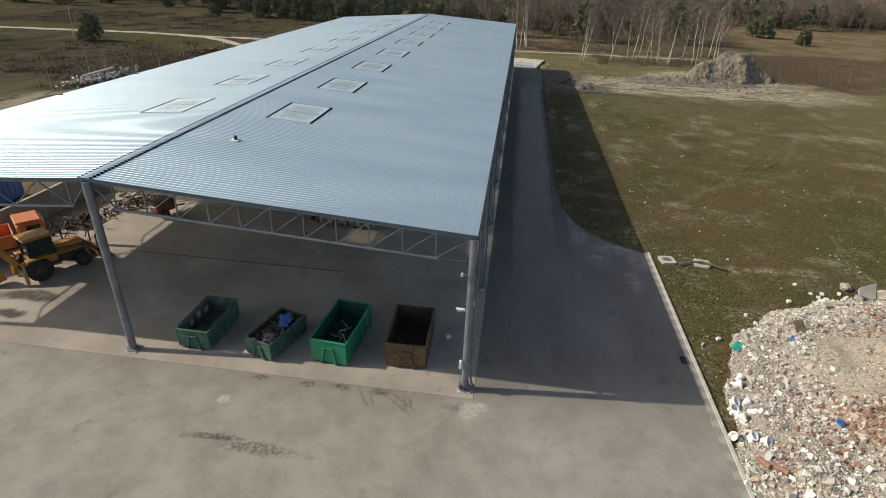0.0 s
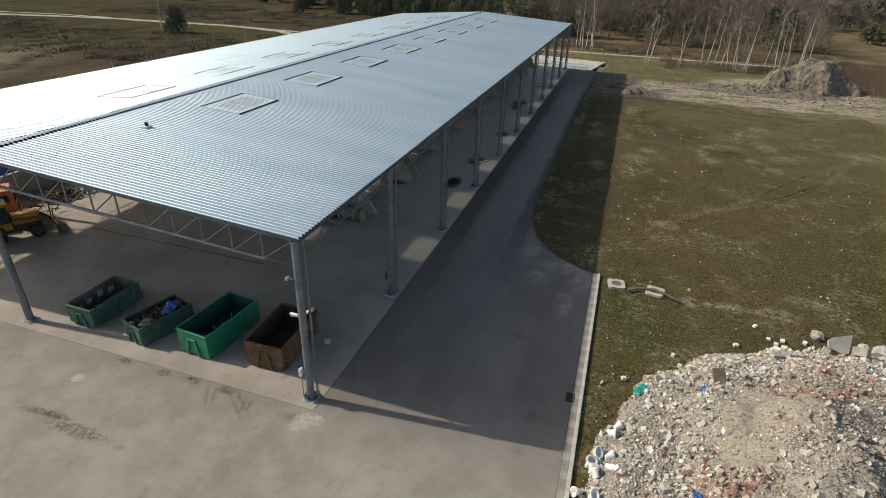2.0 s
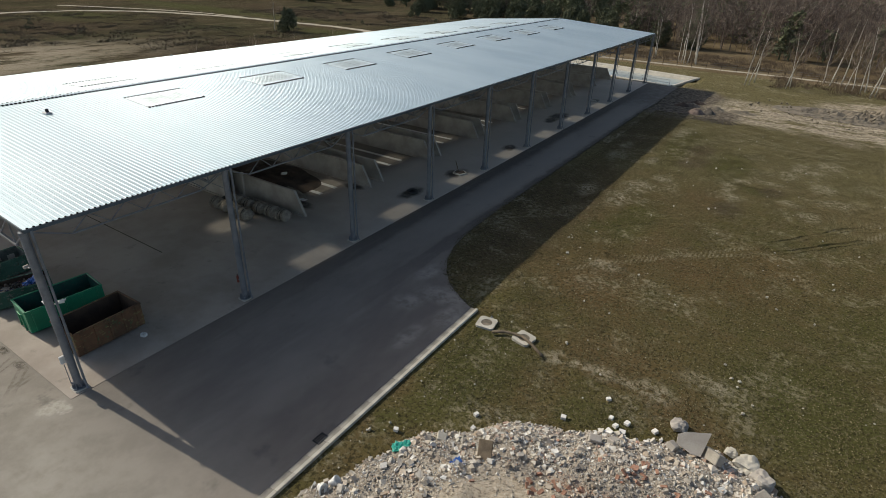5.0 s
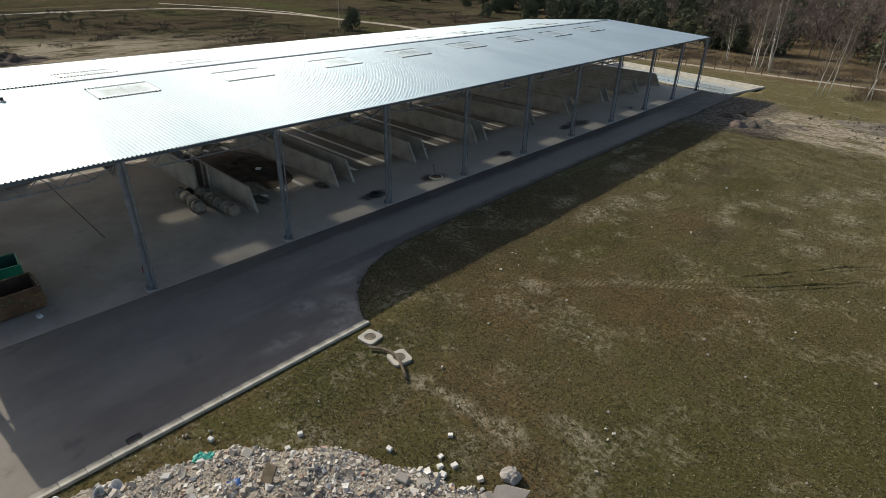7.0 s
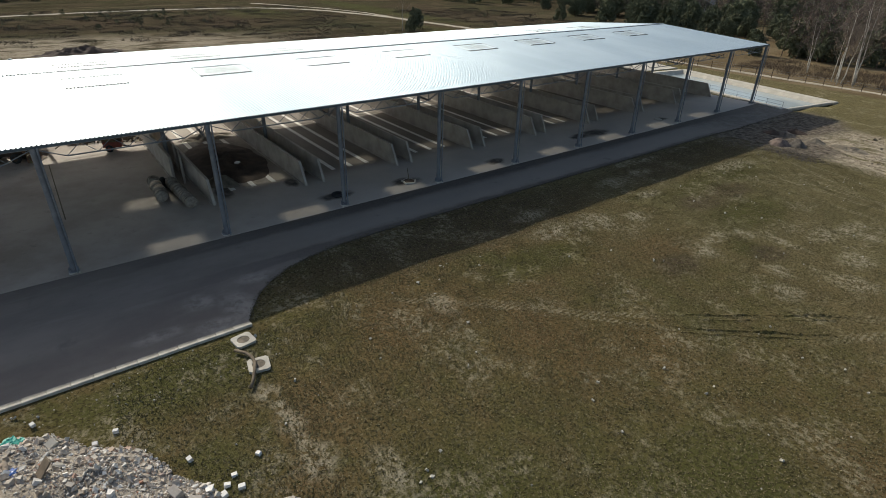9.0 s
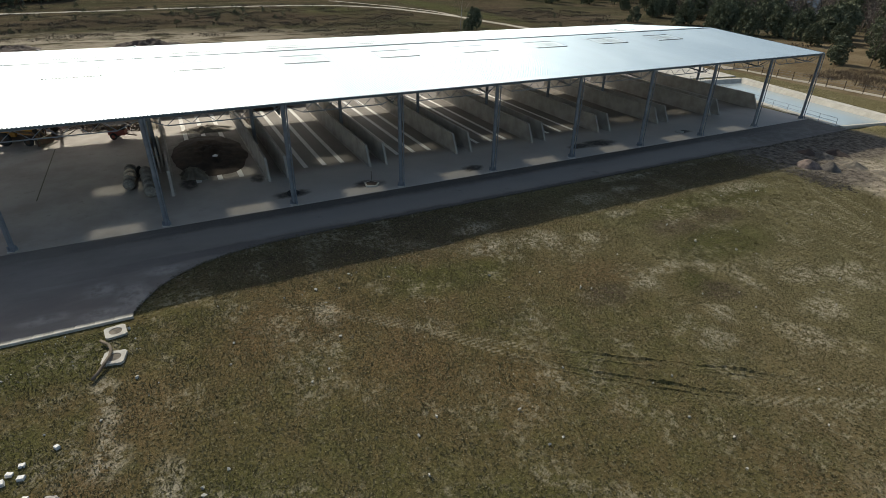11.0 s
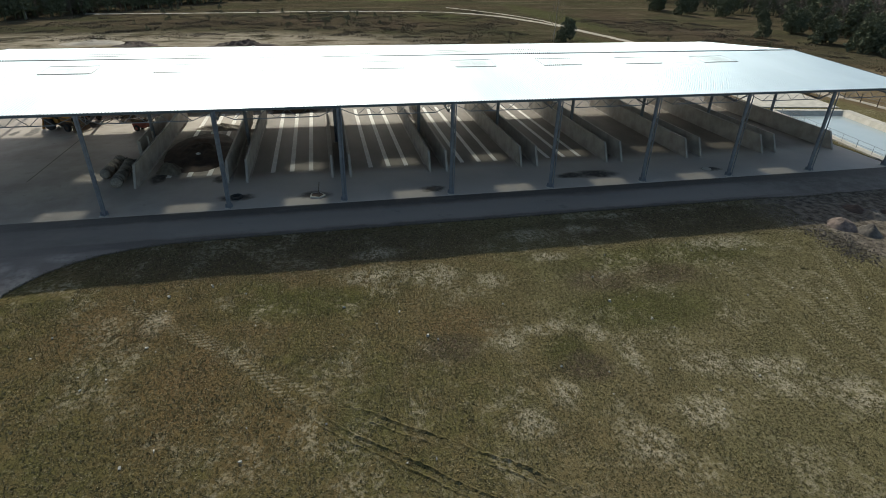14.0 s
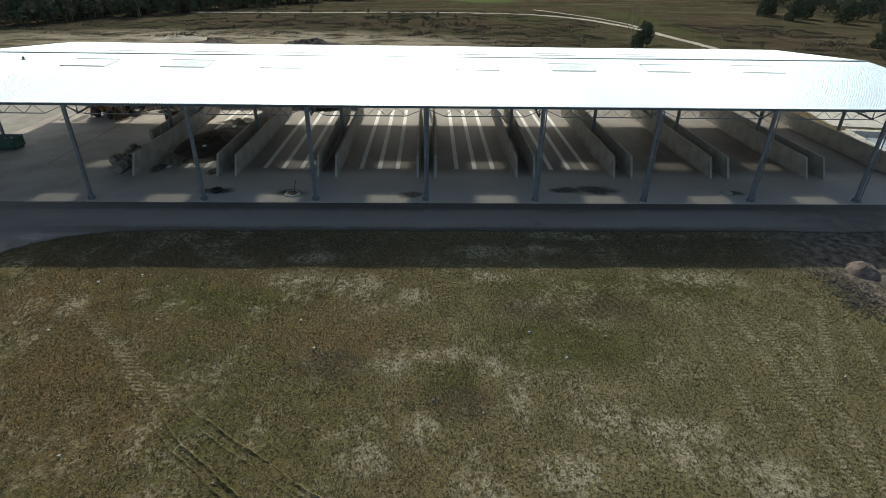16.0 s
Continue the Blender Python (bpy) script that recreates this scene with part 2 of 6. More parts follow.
def field_material():
    n = Nodes("dry_heath")
    fine, tuft, crumb = n.noise(6.0, 5, 0.72), n.noise(2.6, 8, 0.78), n.noise(4.6, 6, 0.7, n.mapped((1, 1, 1), 0, (7, 3, 0)))
    drift = n.wander(0.15, 5.0)
    far = n.ramp(n.axis(0), -62, -44, 1.0, 0.0)
    col = n.mix(n.ramp(n.noise(0.1, 6), 0.4, 0.6), (0.13, 0.096, 0.056), (0.185, 0.142, 0.088))
    field = n.mix(n.ramp(n.noise(0.035, 6, 0.65), 0.38, 0.62), (0.078, 0.060, 0.039), (0.057, 0.056, 0.031))
    field = n.mix(n.ramp(n.noise(0.12, 6, 0.7, n.mapped((1, 0.5, 1))), 0.5, 0.66), field, (0.11, 0.086, 0.058))
    field = n.mix(n.ramp(n.noise(0.3, 7, 0.78, n.mapped((1, 0.6, 1))), 0.48, 0.60, 0.0, 0.75), field, (0.045, 0.039, 0.025))
    field = n.mix(n.ramp(n.noise(0.085, 7, 0.72, n.mapped((1, 0.3, 1), 4, (11, 3, 0))), 0.50, 0.60, 0.0, 0.8), field, (0.038, 0.034, 0.022))
    field = n.mix(n.ramp(n.noise(0.05, 6, 0.7, n.mapped((1, 0.3, 1), -5, (31, 9, 0))), 0.56, 0.66, 0.0, 0.6), field, (0.145, 0.117, 0.082))
    # mossy green and heather brown stretches between the field tracks
    moss = n.ovals(drift, ((-170, 130, 60, 7), (-90, 112, 22, 6), (-75, 104, 12, 6), (-165, 85, 20, 12)), 0.5)
    field = n.mix(n.math("MULTIPLY", moss, 0.7), field, (0.066, 0.070, 0.030))
    heather = n.ovals(drift, ((-150, 45, 16, 60), (-84, 72, 12, 20), (-130, 150, 50, 12)), 0.5)
    field = n.mix(n.math("MULTIPLY", heather, n.ramp(tuft, 0.4, 0.6, 0.2, 0.8)), field, (0.060, 0.042, 0.032))
    col = n.mix(far, col, field)
    bare = n.math("MULTIPLY", n.ovals(drift, ((-104, 0, 22, 62), (-66, 40, 8, 16)), 0.4), n.ramp(n.noise(0.2, 8, 0.78, n.mapped((1, 0.35, 1))), 0.40, 0.54))
    col = n.mix(bare, col, n.mix(n.noise(0.9, 5, 0.7), (0.20, 0.17, 0.125), (0.44, 0.38, 0.29)))
    col = n.mix(n.math("MULTIPLY", n.ovals(drift, ((-290, 78, 40, 22),), 0.2), 0.8), col, (0.10, 0.135, 0.05))
    col = n.mix(n.ramp(fine, 0.52, 0.60, 0.0, 0.45), col, (0.036, 0.033, 0.018))
    col = n.mix(n.ramp(crumb, 0.54, 0.62, 0.0, 0.5), col, (0.22, 0.195, 0.12))
    n.bump(n.math("ADD", n.math("MULTIPLY", tuft, 0.8), n.math("MULTIPLY", fine, 0.6)), 1.0, 0.13)
    return n.end(col, 0.95, 0.0, 0.0)


def asphalt_material():
    n = Nodes("dusty_asphalt")
    dust = n.ramp(n.noise(0.16, 7, 0.65, n.mapped((1, 0.45, 1), 15)), 0.33, 0.66)
    col = n.mix(dust, (0.136, 0.114, 0.099), (0.211, 0.180, 0.152))
    yard = n.ramp(n.axis(1), -3.5, 4.0, 1.0, 0.0)
    sandy = n.mix(n.ramp(n.noise(0.45, 7, 0.7), 0.35, 0.65), (0.225, 0.205, 0.172), (0.30, 0.276, 0.236))
    col = n.mix(n.math("MULTIPLY", yard, n.ramp(n.noise(0.3, 5), 0.15, 0.45)), col, sandy)
    # the driven band of the lane and its dark, dirty sides
    stray = n.wander(0.5, 0.45)
    lane = n.streaks(stray, ((3.8, 24, 3.8, 60, 2.7), (3.8, 58, 3.8, 99, 2.6)), 0.3)
    col = n.mix(n.math("MULTIPLY", lane, 0.7), col, (0.215, 0.190, 0.163))
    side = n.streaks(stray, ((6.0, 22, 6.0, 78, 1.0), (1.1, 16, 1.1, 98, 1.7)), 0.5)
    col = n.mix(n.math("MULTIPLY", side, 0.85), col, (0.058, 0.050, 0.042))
    pale = n.ovals(stray, ((10.0, 17.6, 1.6, 0.9), (8.4, 15.8, 0.8, 0.9), (11.4, 16.0, 0.7, 1.2), (10.6, 13.0, 0.5, 1.4), (0.4, -1.4, 0.8, 0.7), (4.0, -3.4, 1.4, 1.0), (7.4, 19.5, 0.6, 1.2)), 0.6)
    col = n.mix(n.math("MULTIPLY", n.math("MULTIPLY", pale, n.ramp(n.noise(1.2, 6, 0.7), 0.35, 0.6)), 0.5), col, (0.36, 0.335, 0.29))
    mud = n.ovals(n.wander(2.0, 0.25), ((-6.2, -0.8, 0.45, 0.22), (-7.85, -0.85, 0.4, 0.2), (-10.4, -0.8, 0.35, 0.16), (-4.1, -0.8, 0.45, 0.2), (-10.6, -4.85, 1.2, 0.16), (-8.6, -5.2, 1.6, 0.3)), 0.5)
    col = n.mix(n.math("MULTIPLY", mud, n.ramp(n.noise(5.0, 6, 0.75), 0.42, 0.56, 0.1, 0.85)), col, (0.075, 0.062, 0.048))
    slurry = n.ovals(n.wander(1.5, 0.35), ((0.35, -1.35, 0.5, 0.55), (0.9, -1.0, 0.35, 0.3), (-11.5, -2.66, 0.3, 0.26)), 0.3)
    col = n.mix(n.math("MULTIPLY", slurry, n.ramp(n.noise(4.0, 6, 0.75), 0.38, 0.55, 0.15, 0.85)), col, (0.42, 0.39, 0.335))
    churn = n.ramp(n.math("ADD", n.axis(1), n.math("MULTIPLY", n.noise(0.25, 5), 14)), 84, 94)
    col = n.mix(n.math("MULTIPLY", churn, n.ramp(n.noise(0.8, 7, 0.7), 0.35, 0.6, 0.35, 0.9)), col, (0.098, 0.080, 0.064))
    smear = n.streaks(n.wander(1.5, 0.12), ((-3.9, -0.9, -2.4, -2.1, 0.16), (-3.6, -0.7, -2.2, -1.8, 0.14), (-5.2, -0.8, -4.5, -1.9, 0.12), (-4.7, -0.8, -4.2, -1.9, 0.10), (-2.9, -0.9, -2.6, -1.9, 0.16), (-2.6, -0.9, -2.3, -1.9, 0.14)), 0.5)
    col = n.mix(n.math("MULTIPLY", smear, n.ramp(n.noise(3.0, 6, 0.7), 0.4, 0.6, 0.2, 0.75)), col, (0.12, 0.10, 0.078))
    stain = n.ramp(n.noise(0.55, 7, 0.65, n.mapped(move=(9, 2, 4))), 0.60, 0.72, 0.0, 0.5)
    col = n.mix(stain, col, (0.085, 0.078, 0.07))
    streaks = n.ramp(n.noise(1.3, 6, 0.65, n.mapped((1.0, 0.12, 1), 8)), 0.55, 0.75, 0.0, 0.35)
    col = n.mix(streaks, col, (0.24, 0.222, 0.19))
    grit = n.noise(28, 4, 0.7)
    col = n.mix(n.ramp(grit, 0.45, 0.75, 0.0, 0.35), col, (0.30, 0.28, 0.25))
    n.bump(grit, 0.3, 0.015)
    return n.end(col, 0.85, 0.0, 0.35)


def concrete_floor_material():
    n = Nodes("swept_concrete_floor")
    col = n.mix(n.ramp(n.noise(0.22, 6, 0.6), 0.35, 0.65), (0.292, 0.246, 0.206), (0.408, 0.354, 0.305))
    stain = n.ramp(n.noise(0.8, 6, 0.7, n.mapped(move=(4, 8, 1))), 0.58, 0.74, 0.0, 0.55)
    col = n.mix(stain, col, (0.11, 0.10, 0.085))
    # colour lightened northwards, standing in for glare and fill light over the bays
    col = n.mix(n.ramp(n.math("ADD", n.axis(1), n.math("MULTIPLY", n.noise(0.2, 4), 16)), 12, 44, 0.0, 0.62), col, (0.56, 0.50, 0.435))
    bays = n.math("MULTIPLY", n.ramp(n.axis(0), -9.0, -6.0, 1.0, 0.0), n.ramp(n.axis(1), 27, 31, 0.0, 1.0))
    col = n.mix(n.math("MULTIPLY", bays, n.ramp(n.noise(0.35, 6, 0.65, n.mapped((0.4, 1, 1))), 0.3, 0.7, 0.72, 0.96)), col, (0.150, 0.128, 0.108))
    spill = n.ovals(n.wander(0.5, 0.8), ((-27.3, 3.7, 1.9, 0.6), (-27.2, 1.9, 1.0, 0.35), (-29.2, 9.2, 2.0, 1.6), (-17.5, 25.0, 8.6, 3.9), (-2.2, 30.4, 0.7, 1.5), (-1.7, 37.5, 0.7, 1.4), (-1.4, 48.6, 0.7, 1.2), (-2.7, 63.4, 0.8, 1.5), (-2.7, 66.4, 1.0, 2.0), (-2.15, 79.5, 0.6, 1.1), (-8.5, 22.3, 1.6, 0.8), (-7.4, 28.2, 1.0, 0.6)), 0.4)
    col = n.mix(n.math("MULTIPLY", spill, n.ramp(n.noise(1.4, 6, 0.7), 0.3, 0.55, 0.6, 0.97)), col, (0.034, 0.027, 0.020))
    grain = n.noise(30, 3)
    n.bump(grain, 0.12, 0.01)
    return n.end(n.mix(n.math("MULTIPLY", grain, 0.25), col, (0.14, 0.13, 0.12)), 0.75, 0.0, 0.35)


def roof_material():
    n = Nodes("zinc_coated_roof_steel")
    patch = n.noise(0.35, 4, 0.5, n.mapped((0.25, 1, 1)))
    col = n.mix(n.ramp(patch, 0.3, 0.7), (0.385, 0.48, 0.535), (0.445, 0.54, 0.595))
    run = n.noise(1.1, 5, 0.6, n.mapped((0.06, 2.0, 1)))
    col = n.mix(n.ramp(run, 0.5, 0.75, 0.0, 0.35), col, (0.38, 0.45, 0.48))
    n.bump(n.noise(60, 2), 0.03, 0.002)
    return n.end(col, n.ramp(patch, 0.3, 0.7, 0.45, 0.52), 0.6, 0.5)


def skylight_material():
    n = Nodes("milky_polycarbonate")
    t = n.t
    clear, mixer = t.nodes.new("ShaderNodeBsdfTransparent"), t.nodes.new("ShaderNodeMixShader")
    clear.inputs[0].default_value = (0.92, 0.94, 0.90, 1)
    n.end(n.mix(n.noise(1.5, 4), (0.52, 0.62, 0.66), (0.62, 0.72, 0.76)), 0.45, 0.45, 0.5)
    # transparency fades to each sheet's edges, added to blur the sun patches below
    along = n.math("DIVIDE", n.math("ABSOLUTE", n.math("SUBTRACT", n.math("MODULO", n.axis(1), 10.0), 5.35)), 2.25)
    across = n.math("DIVIDE", n.math("ABSOLUTE", n.math("SUBTRACT", n.math("ABSOLUTE", n.math("ADD", n.axis(0), 18.05)), 4.5)), 1.5)
    let_through = n.math("MULTIPLY", n.ramp(along, 0.55, 1.0, 1.0, 0.1), n.ramp(across, 0.4, 1.0, 1.0, 0.1))
    let_through = n.math("MULTIPLY", let_through, n.ramp(n.noise(2.2, 4, 0.6), 0.3, 0.7, 0.22, 0.42))
    n.put(mixer.inputs[0], n.math("SUBTRACT", 1.0, let_through))
    t.links.new(clear.outputs[0], mixer.inputs[1])
    t.links.new(n.bsdf.outputs[0], mixer.inputs[2])
    t.links.new(mixer.outputs[0], n.out.inputs["Surface"])
    return n.mat


def island_material(name, stops, rough=0.9, bump=0.3, fine=25.0, dust=None, spec=0.3):
    """Each loose piece takes one of the colours; dust lies over them in drifts."""
    n = Nodes(name)
    r = n.t.nodes.new("ShaderNodeValToRGB")
    r.color_ramp.interpolation = "CONSTANT"
    e = r.color_ramp.elements
    e[0].position, e[0].color = 0.0, (*stops[0][1], 1)
    e[1].position, e[1].color = stops[1][0], (*stops[1][1], 1)
    for p, c in stops[2:]:
        k = e.new(p)
        k.color = (*c, 1)
    n.put(r.inputs[0], n.island())
    grain = n.noise(fine, 4)
    n.bump(grain, bump, 0.02)
    col = n.mix(n.math("MULTIPLY", grain, 0.28), r.outputs[0], (0.10, 0.09, 0.08))
    if dust:
        col = n.mix(n.ramp(n.noise(1.1, 6, 0.7), 0.38, 0.66, 0.0, 0.55), col, dust)
    return n.end(col, rough, 0.0, spec)


def rubble_core_material():
    n = Nodes("crushed_mortar")
    small = n.noise(6.0, 7, 0.78)
    stray = n.wander(0.6, 0.9)
    col = n.mix(n.ramp(n.noise(0.5, 6, 0.65), 0.36, 0.62), (0.30, 0.262, 0.215), (0.42, 0.375, 0.312))
    dust = n.ovals(stray, ((20.6, 5.2, 2.6, 2.0), (18.9, 2.8, 1.5, 2.4), (22.6, 6.0, 1.8, 1.6)), 0.45)
    col = n.mix(n.math("MULTIPLY", dust, 0.85), col, n.mix(n.noise(2.0, 6, 0.7), (0.37, 0.31, 0.235), (0.52, 0.45, 0.355)))
    red = n.ovals(stray, ((17.9, -0.4, 0.9, 1.3), (14.4, -2.4, 0.7, 0.9), (14.4, -4.0, 0.8, 0.9), (23.4, 7.6, 1.6, 0.7)), 0.5)
    col = n.mix(n.math("MULTIPLY", red, 0.6), col, (0.42, 0.24, 0.165))
    dirt = n.ovals(stray, ((24.2, 3.0, 1.8, 3.6), (16.2, 6.6, 0.7, 0.4), (15.9, -3.4, 1.1, 1.0)), 0.45)
    col = n.mix(n.math("MULTIPLY", dirt, 0.8), col, (0.20, 0.175, 0.15))
    col = n.mix(n.ramp(small, 0.5, 0.6, 0.0, 0.55), col, (0.56, 0.51, 0.435))
    col = n.mix(n.ramp(small, 0.47, 0.40, 0.0, 0.8), col, (0.12, 0.10, 0.08))
    n.bump(small, 1.0, 0.12)
    return n.end(col, 0.95, 0.0, 0.2)


def worn_paint(name, a, b, scuff, rust):
    """Old paint with scuffs in one colour and rust in another."""
    n = Nodes(name)
    col = n.mix(n.ramp(n.noise(1.5, 5), 0.35, 0.65), a, b)
    col = n.mix(n.ramp(n.noise(2.6, 7, 0.72, n.mapped((1, 1, 2))), 0.54, 0.63, 0.0, 0.85), col, scuff)
    col = n.mix(n.ramp(n.noise(3.4, 7, 0.75, n.mapped((1, 1, 0.6), 0, (5, 2, 8))), 0.55, 0.64, 0.0, 0.85), col, rust)
    n.bump(n.noise(14, 4), 0.25, 0.01)
    return n.end(col, 0.7, 0.0, 0.35)


def water_material():
    n = Nodes("still_water")
    n.bump(n.noise(1.2, 3), 0.05, 0.02)
    return n.end(n.mix(n.noise(0.25, 4), (0.30, 0.36, 0.37), (0.38, 0.43, 0.43)), 0.12, 0.0, 0.5)


RUT = plain("muddy_grass_rut", (0.075, 0.064, 0.042), (0.135, 0.115, 0.076), 1.5, 0.95, 0.0, 0.9, 6.0)
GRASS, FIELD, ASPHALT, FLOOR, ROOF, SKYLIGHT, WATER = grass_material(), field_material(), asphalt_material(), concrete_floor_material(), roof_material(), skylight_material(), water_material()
STEEL = plain("galvanised_steel", (0.15, 0.165, 0.19), (0.235, 0.25, 0.275), 2.0, 0.5, 0.35, 0.05)
TRIM = plain("blue_grey_flashing", (0.06, 0.09, 0.115), (0.09, 0.12, 0.145), 2.0, 0.45, 0.2, 0.05)
CONCRETE = plain("cast_concrete", (0.31, 0.28, 0.245), (0.45, 0.415, 0.37), 0.7, 0.85, 0.0, 0.25, 18.0)
PALE = plain("pale_concrete", (0.38, 0.355, 0.30), (0.52, 0.49, 0.425), 0.9, 0.85, 0.0, 0.25, 18.0)
WHITE_STRIP = plain("pale_channel_concrete", (0.64, 0.62, 0.58), (0.82, 0.80, 0.76), 1.2, 0.8, 0.0, 0.2)
SAND = plain("sandy_spoil", (0.095, 0.080, 0.061), (0.225, 0.190, 0.143), 1.3, 0.95, 0.0, 1.0, 3.0)
TRACK = plain("sandy_track", (0.30, 0.26, 0.20), (0.42, 0.37, 0.295), 0.3, 0.95, 0.0, 0.3, 4.0)
COMPOST = plain("dark_compost", (0.034, 0.023, 0.017), (0.085, 0.057, 0.042), 0.9, 0.95, 0.0, 0.9, 6.0)
GREEN_OLD = worn_paint("weathered_dark_green_paint", (0.032, 0.095, 0.068), (0.062, 0.14, 0.105), (0.19, 0.185, 0.165), (0.055, 0.036, 0.025))
RUST = worn_paint("rusty_green_brown_steel", (0.15, 0.078, 0.042), (0.085, 0.046, 0.028), (0.20, 0.18, 0.075), (0.06, 0.12, 0.055))
RUBBER = plain("black_rubber", (0.012, 0.012, 0.012), (0.03, 0.03, 0.03), 4.0, 0.8)
# near-black, for boxes that stand in for shade in the rib gaps
DARK = plain("dark_gap_shade", (0.010, 0.011, 0.012), (0.016, 0.017, 0.02), 4.0, 1.0, 0.0, 0.1, 40.0, 0.0)
GREEN_NEW = plain("bright_green_paint", (0.010, 0.17, 0.088), (0.018, 0.25, 0.13), 1.2, 0.4, 0.0, 0.08)
RUST_DARK = plain("rusty_inner_steel", (0.035, 0.022, 0.014), (0.07, 0.042, 0.026), 1.5, 0.85, 0.0, 0.3, 14.0)
YELLOW = plain("worn_yellow_paint", (0.30, 0.13, 0.018), (0.46, 0.215, 0.028), 2.0, 0.5, 0.0, 0.12)
ORANGE = plain("faded_orange_paint", (0.50, 0.13, 0.035), (0.62, 0.20, 0.07), 1.5, 0.5, 0.0, 0.12)
RED = plain("red_machine_paint", (0.16, 0.03, 0.02), (0.28, 0.055, 0.03), 2.0, 0.5, 0.0, 0.12)
BLUE = plain("blue_sheet_metal", (0.03, 0.10, 0.34), (0.05, 0.15, 0.42), 1.0, 0.45, 0.0, 0.08)
BLUE_BAG = plain("blue_plastic_film", (0.02, 0.07, 0.28), (0.05, 0.15, 0.42), 3.0, 0.35)
TEAL_BAG = plain("teal_plastic_net", (0.01, 0.26, 0.20), (0.03, 0.38, 0.30), 5.0, 0.5)
WHITE = plain("white_glazed_ceramic", (0.70, 0.70, 0.68), (0.80, 0.80, 0.78), 3.0, 0.2, 0.0, 0.03)
WHITE_PAINT = plain("white_plastic_housing", (0.66, 0.66, 0.64), (0.76, 0.76, 0.74), 3.0, 0.4, 0.0, 0.03)
GLASS_DARK = plain("tinted_cab_glass", (0.012, 0.02, 0.02), (0.03, 0.045, 0.045), 2.0, 0.08)
MAT_ROLL = plain("rolled_geotextile", (0.17, 0.145, 0.115), (0.32, 0.285, 0.24), 4.5, 0.95, 0.0, 0.6, 9.0)
WOOD = plain("grey_weathered_wood", (0.10, 0.075, 0.05), (0.19, 0.15, 0.105), 2.0, 0.9, 0.0, 0.4)
RUBBLE_MIX = island_material("mixed_demolition_rubble", [(0.0, (0.50, 0.445, 0.37)), (0.16, (0.62, 0.575, 0.50)), (0.32, (0.38, 0.33, 0.27)), (0.46, (0.78, 0.76, 0.71)), (0.58, (0.46, 0.365, 0.27)), (0.66, (0.25, 0.215, 0.18)), (0.78, (0.56, 0.51, 0.44)), (0.90, (0.44, 0.235, 0.16)), (0.94, (0.55, 0.40, 0.30)), (0.975, (0.20, 0.185, 0.17))], 0.92, 0.7, 18.0, (0.42, 0.37, 0.305))
RUBBLE_CORE = rubble_core_material()
RUBBLE_PALE = island_material("pale_broken_masonry", [(0.0, (0.58, 0.54, 0.475)), (0.20, (0.74, 0.71, 0.66)), (0.38, (0.47, 0.42, 0.355)), (0.52, (0.84, 0.83, 0.79)), (0.70, (0.56, 0.47, 0.37)), (0.82, (0.36, 0.33, 0.29)), (0.95, (0.48, 0.30, 0.22))], 0.92, 0.7, 18.0, (0.58, 0.535, 0.47))
RUBBLE_DARK = island_material("dirty_broken_masonry", [(0.0, (0.30, 0.27, 0.23)), (0.25, (0.44, 0.41, 0.36)), (0.45, (0.18, 0.15, 0.125)), (0.65, (0.34, 0.27, 0.20)), (0.8, (0.10, 0.09, 0.08)), (0.9, (0.60, 0.57, 0.52)), (0.96, (0.38, 0.20, 0.14))], 0.92, 0.5, 14.0, (0.34, 0.30, 0.245))
BARK_BIRCH = plain("birch_bark", (0.38, 0.35, 0.30), (0.62, 0.59, 0.53), 2.5, 0.85, 0.0, 0.2)
TWIG = plain("bare_twigs", (0.15, 0.115, 0.09), (0.24, 0.195, 0.155), 1.0, 0.95, 0.0, 0.0)
BARK = plain("dark_bark", (0.05, 0.04, 0.03), (0.10, 0.075, 0.055), 2.0, 0.95, 0.0, 0.3)
NEEDLE = island_material("pine_needles", [(0.0, (0.12, 0.138, 0.078)), (0.3, (0.155, 0.17, 0.096)), (0.6, (0.095, 0.112, 0.066)), (0.85, (0.19, 0.20, 0.118))], 0.9, 0.0)
SAPLING = island_material("young_pine_needles", [(0.0, (0.12, 0.13, 0.075)), (0.4, (0.15, 0.155, 0.09)), (0.75, (0.095, 0.105, 0.06))], 0.9, 0.0)
DRY_GRASS = island_material("tall_dry_grass", [(0.0, (0.14, 0.100, 0.064)), (0.4, (0.17, 0.126, 0.083)), (0.75, (0.115, 0.084, 0.055))], 0.95, 0.0)
HEATH = island_material("heather_and_dead_grass", [(0.0, (0.10, 0.075, 0.050)), (0.3, (0.065, 0.050, 0.034)), (0.55, (0.15, 0.115, 0.078)), (0.8, (0.075, 0.072, 0.038))], 0.95, 0.0)
SKIP_WASTE = island_material("dirty_mixed_waste", [(0.0, (0.10, 0.075, 0.055)), (0.3, (0.16, 0.12, 0.09)), (0.5, (0.05, 0.045, 0.045)), (0.68, (0.20, 0.17, 0.14)), (0.82, (0.07, 0.08, 0.14)), (0.9, (0.38, 0.36, 0.33)), (0.95, (0.14, 0.05, 0.035))], 0.85, 0.3)
WOODS = island_material("bare_woodland", [(0.0, (0.15, 0.115, 0.096)), (0.35, (0.19, 0.14, 0.115)), (0.6, (0.11, 0.09, 0.078)), (0.9, (0.30, 0.26, 0.22))], 0.95, 0.0)
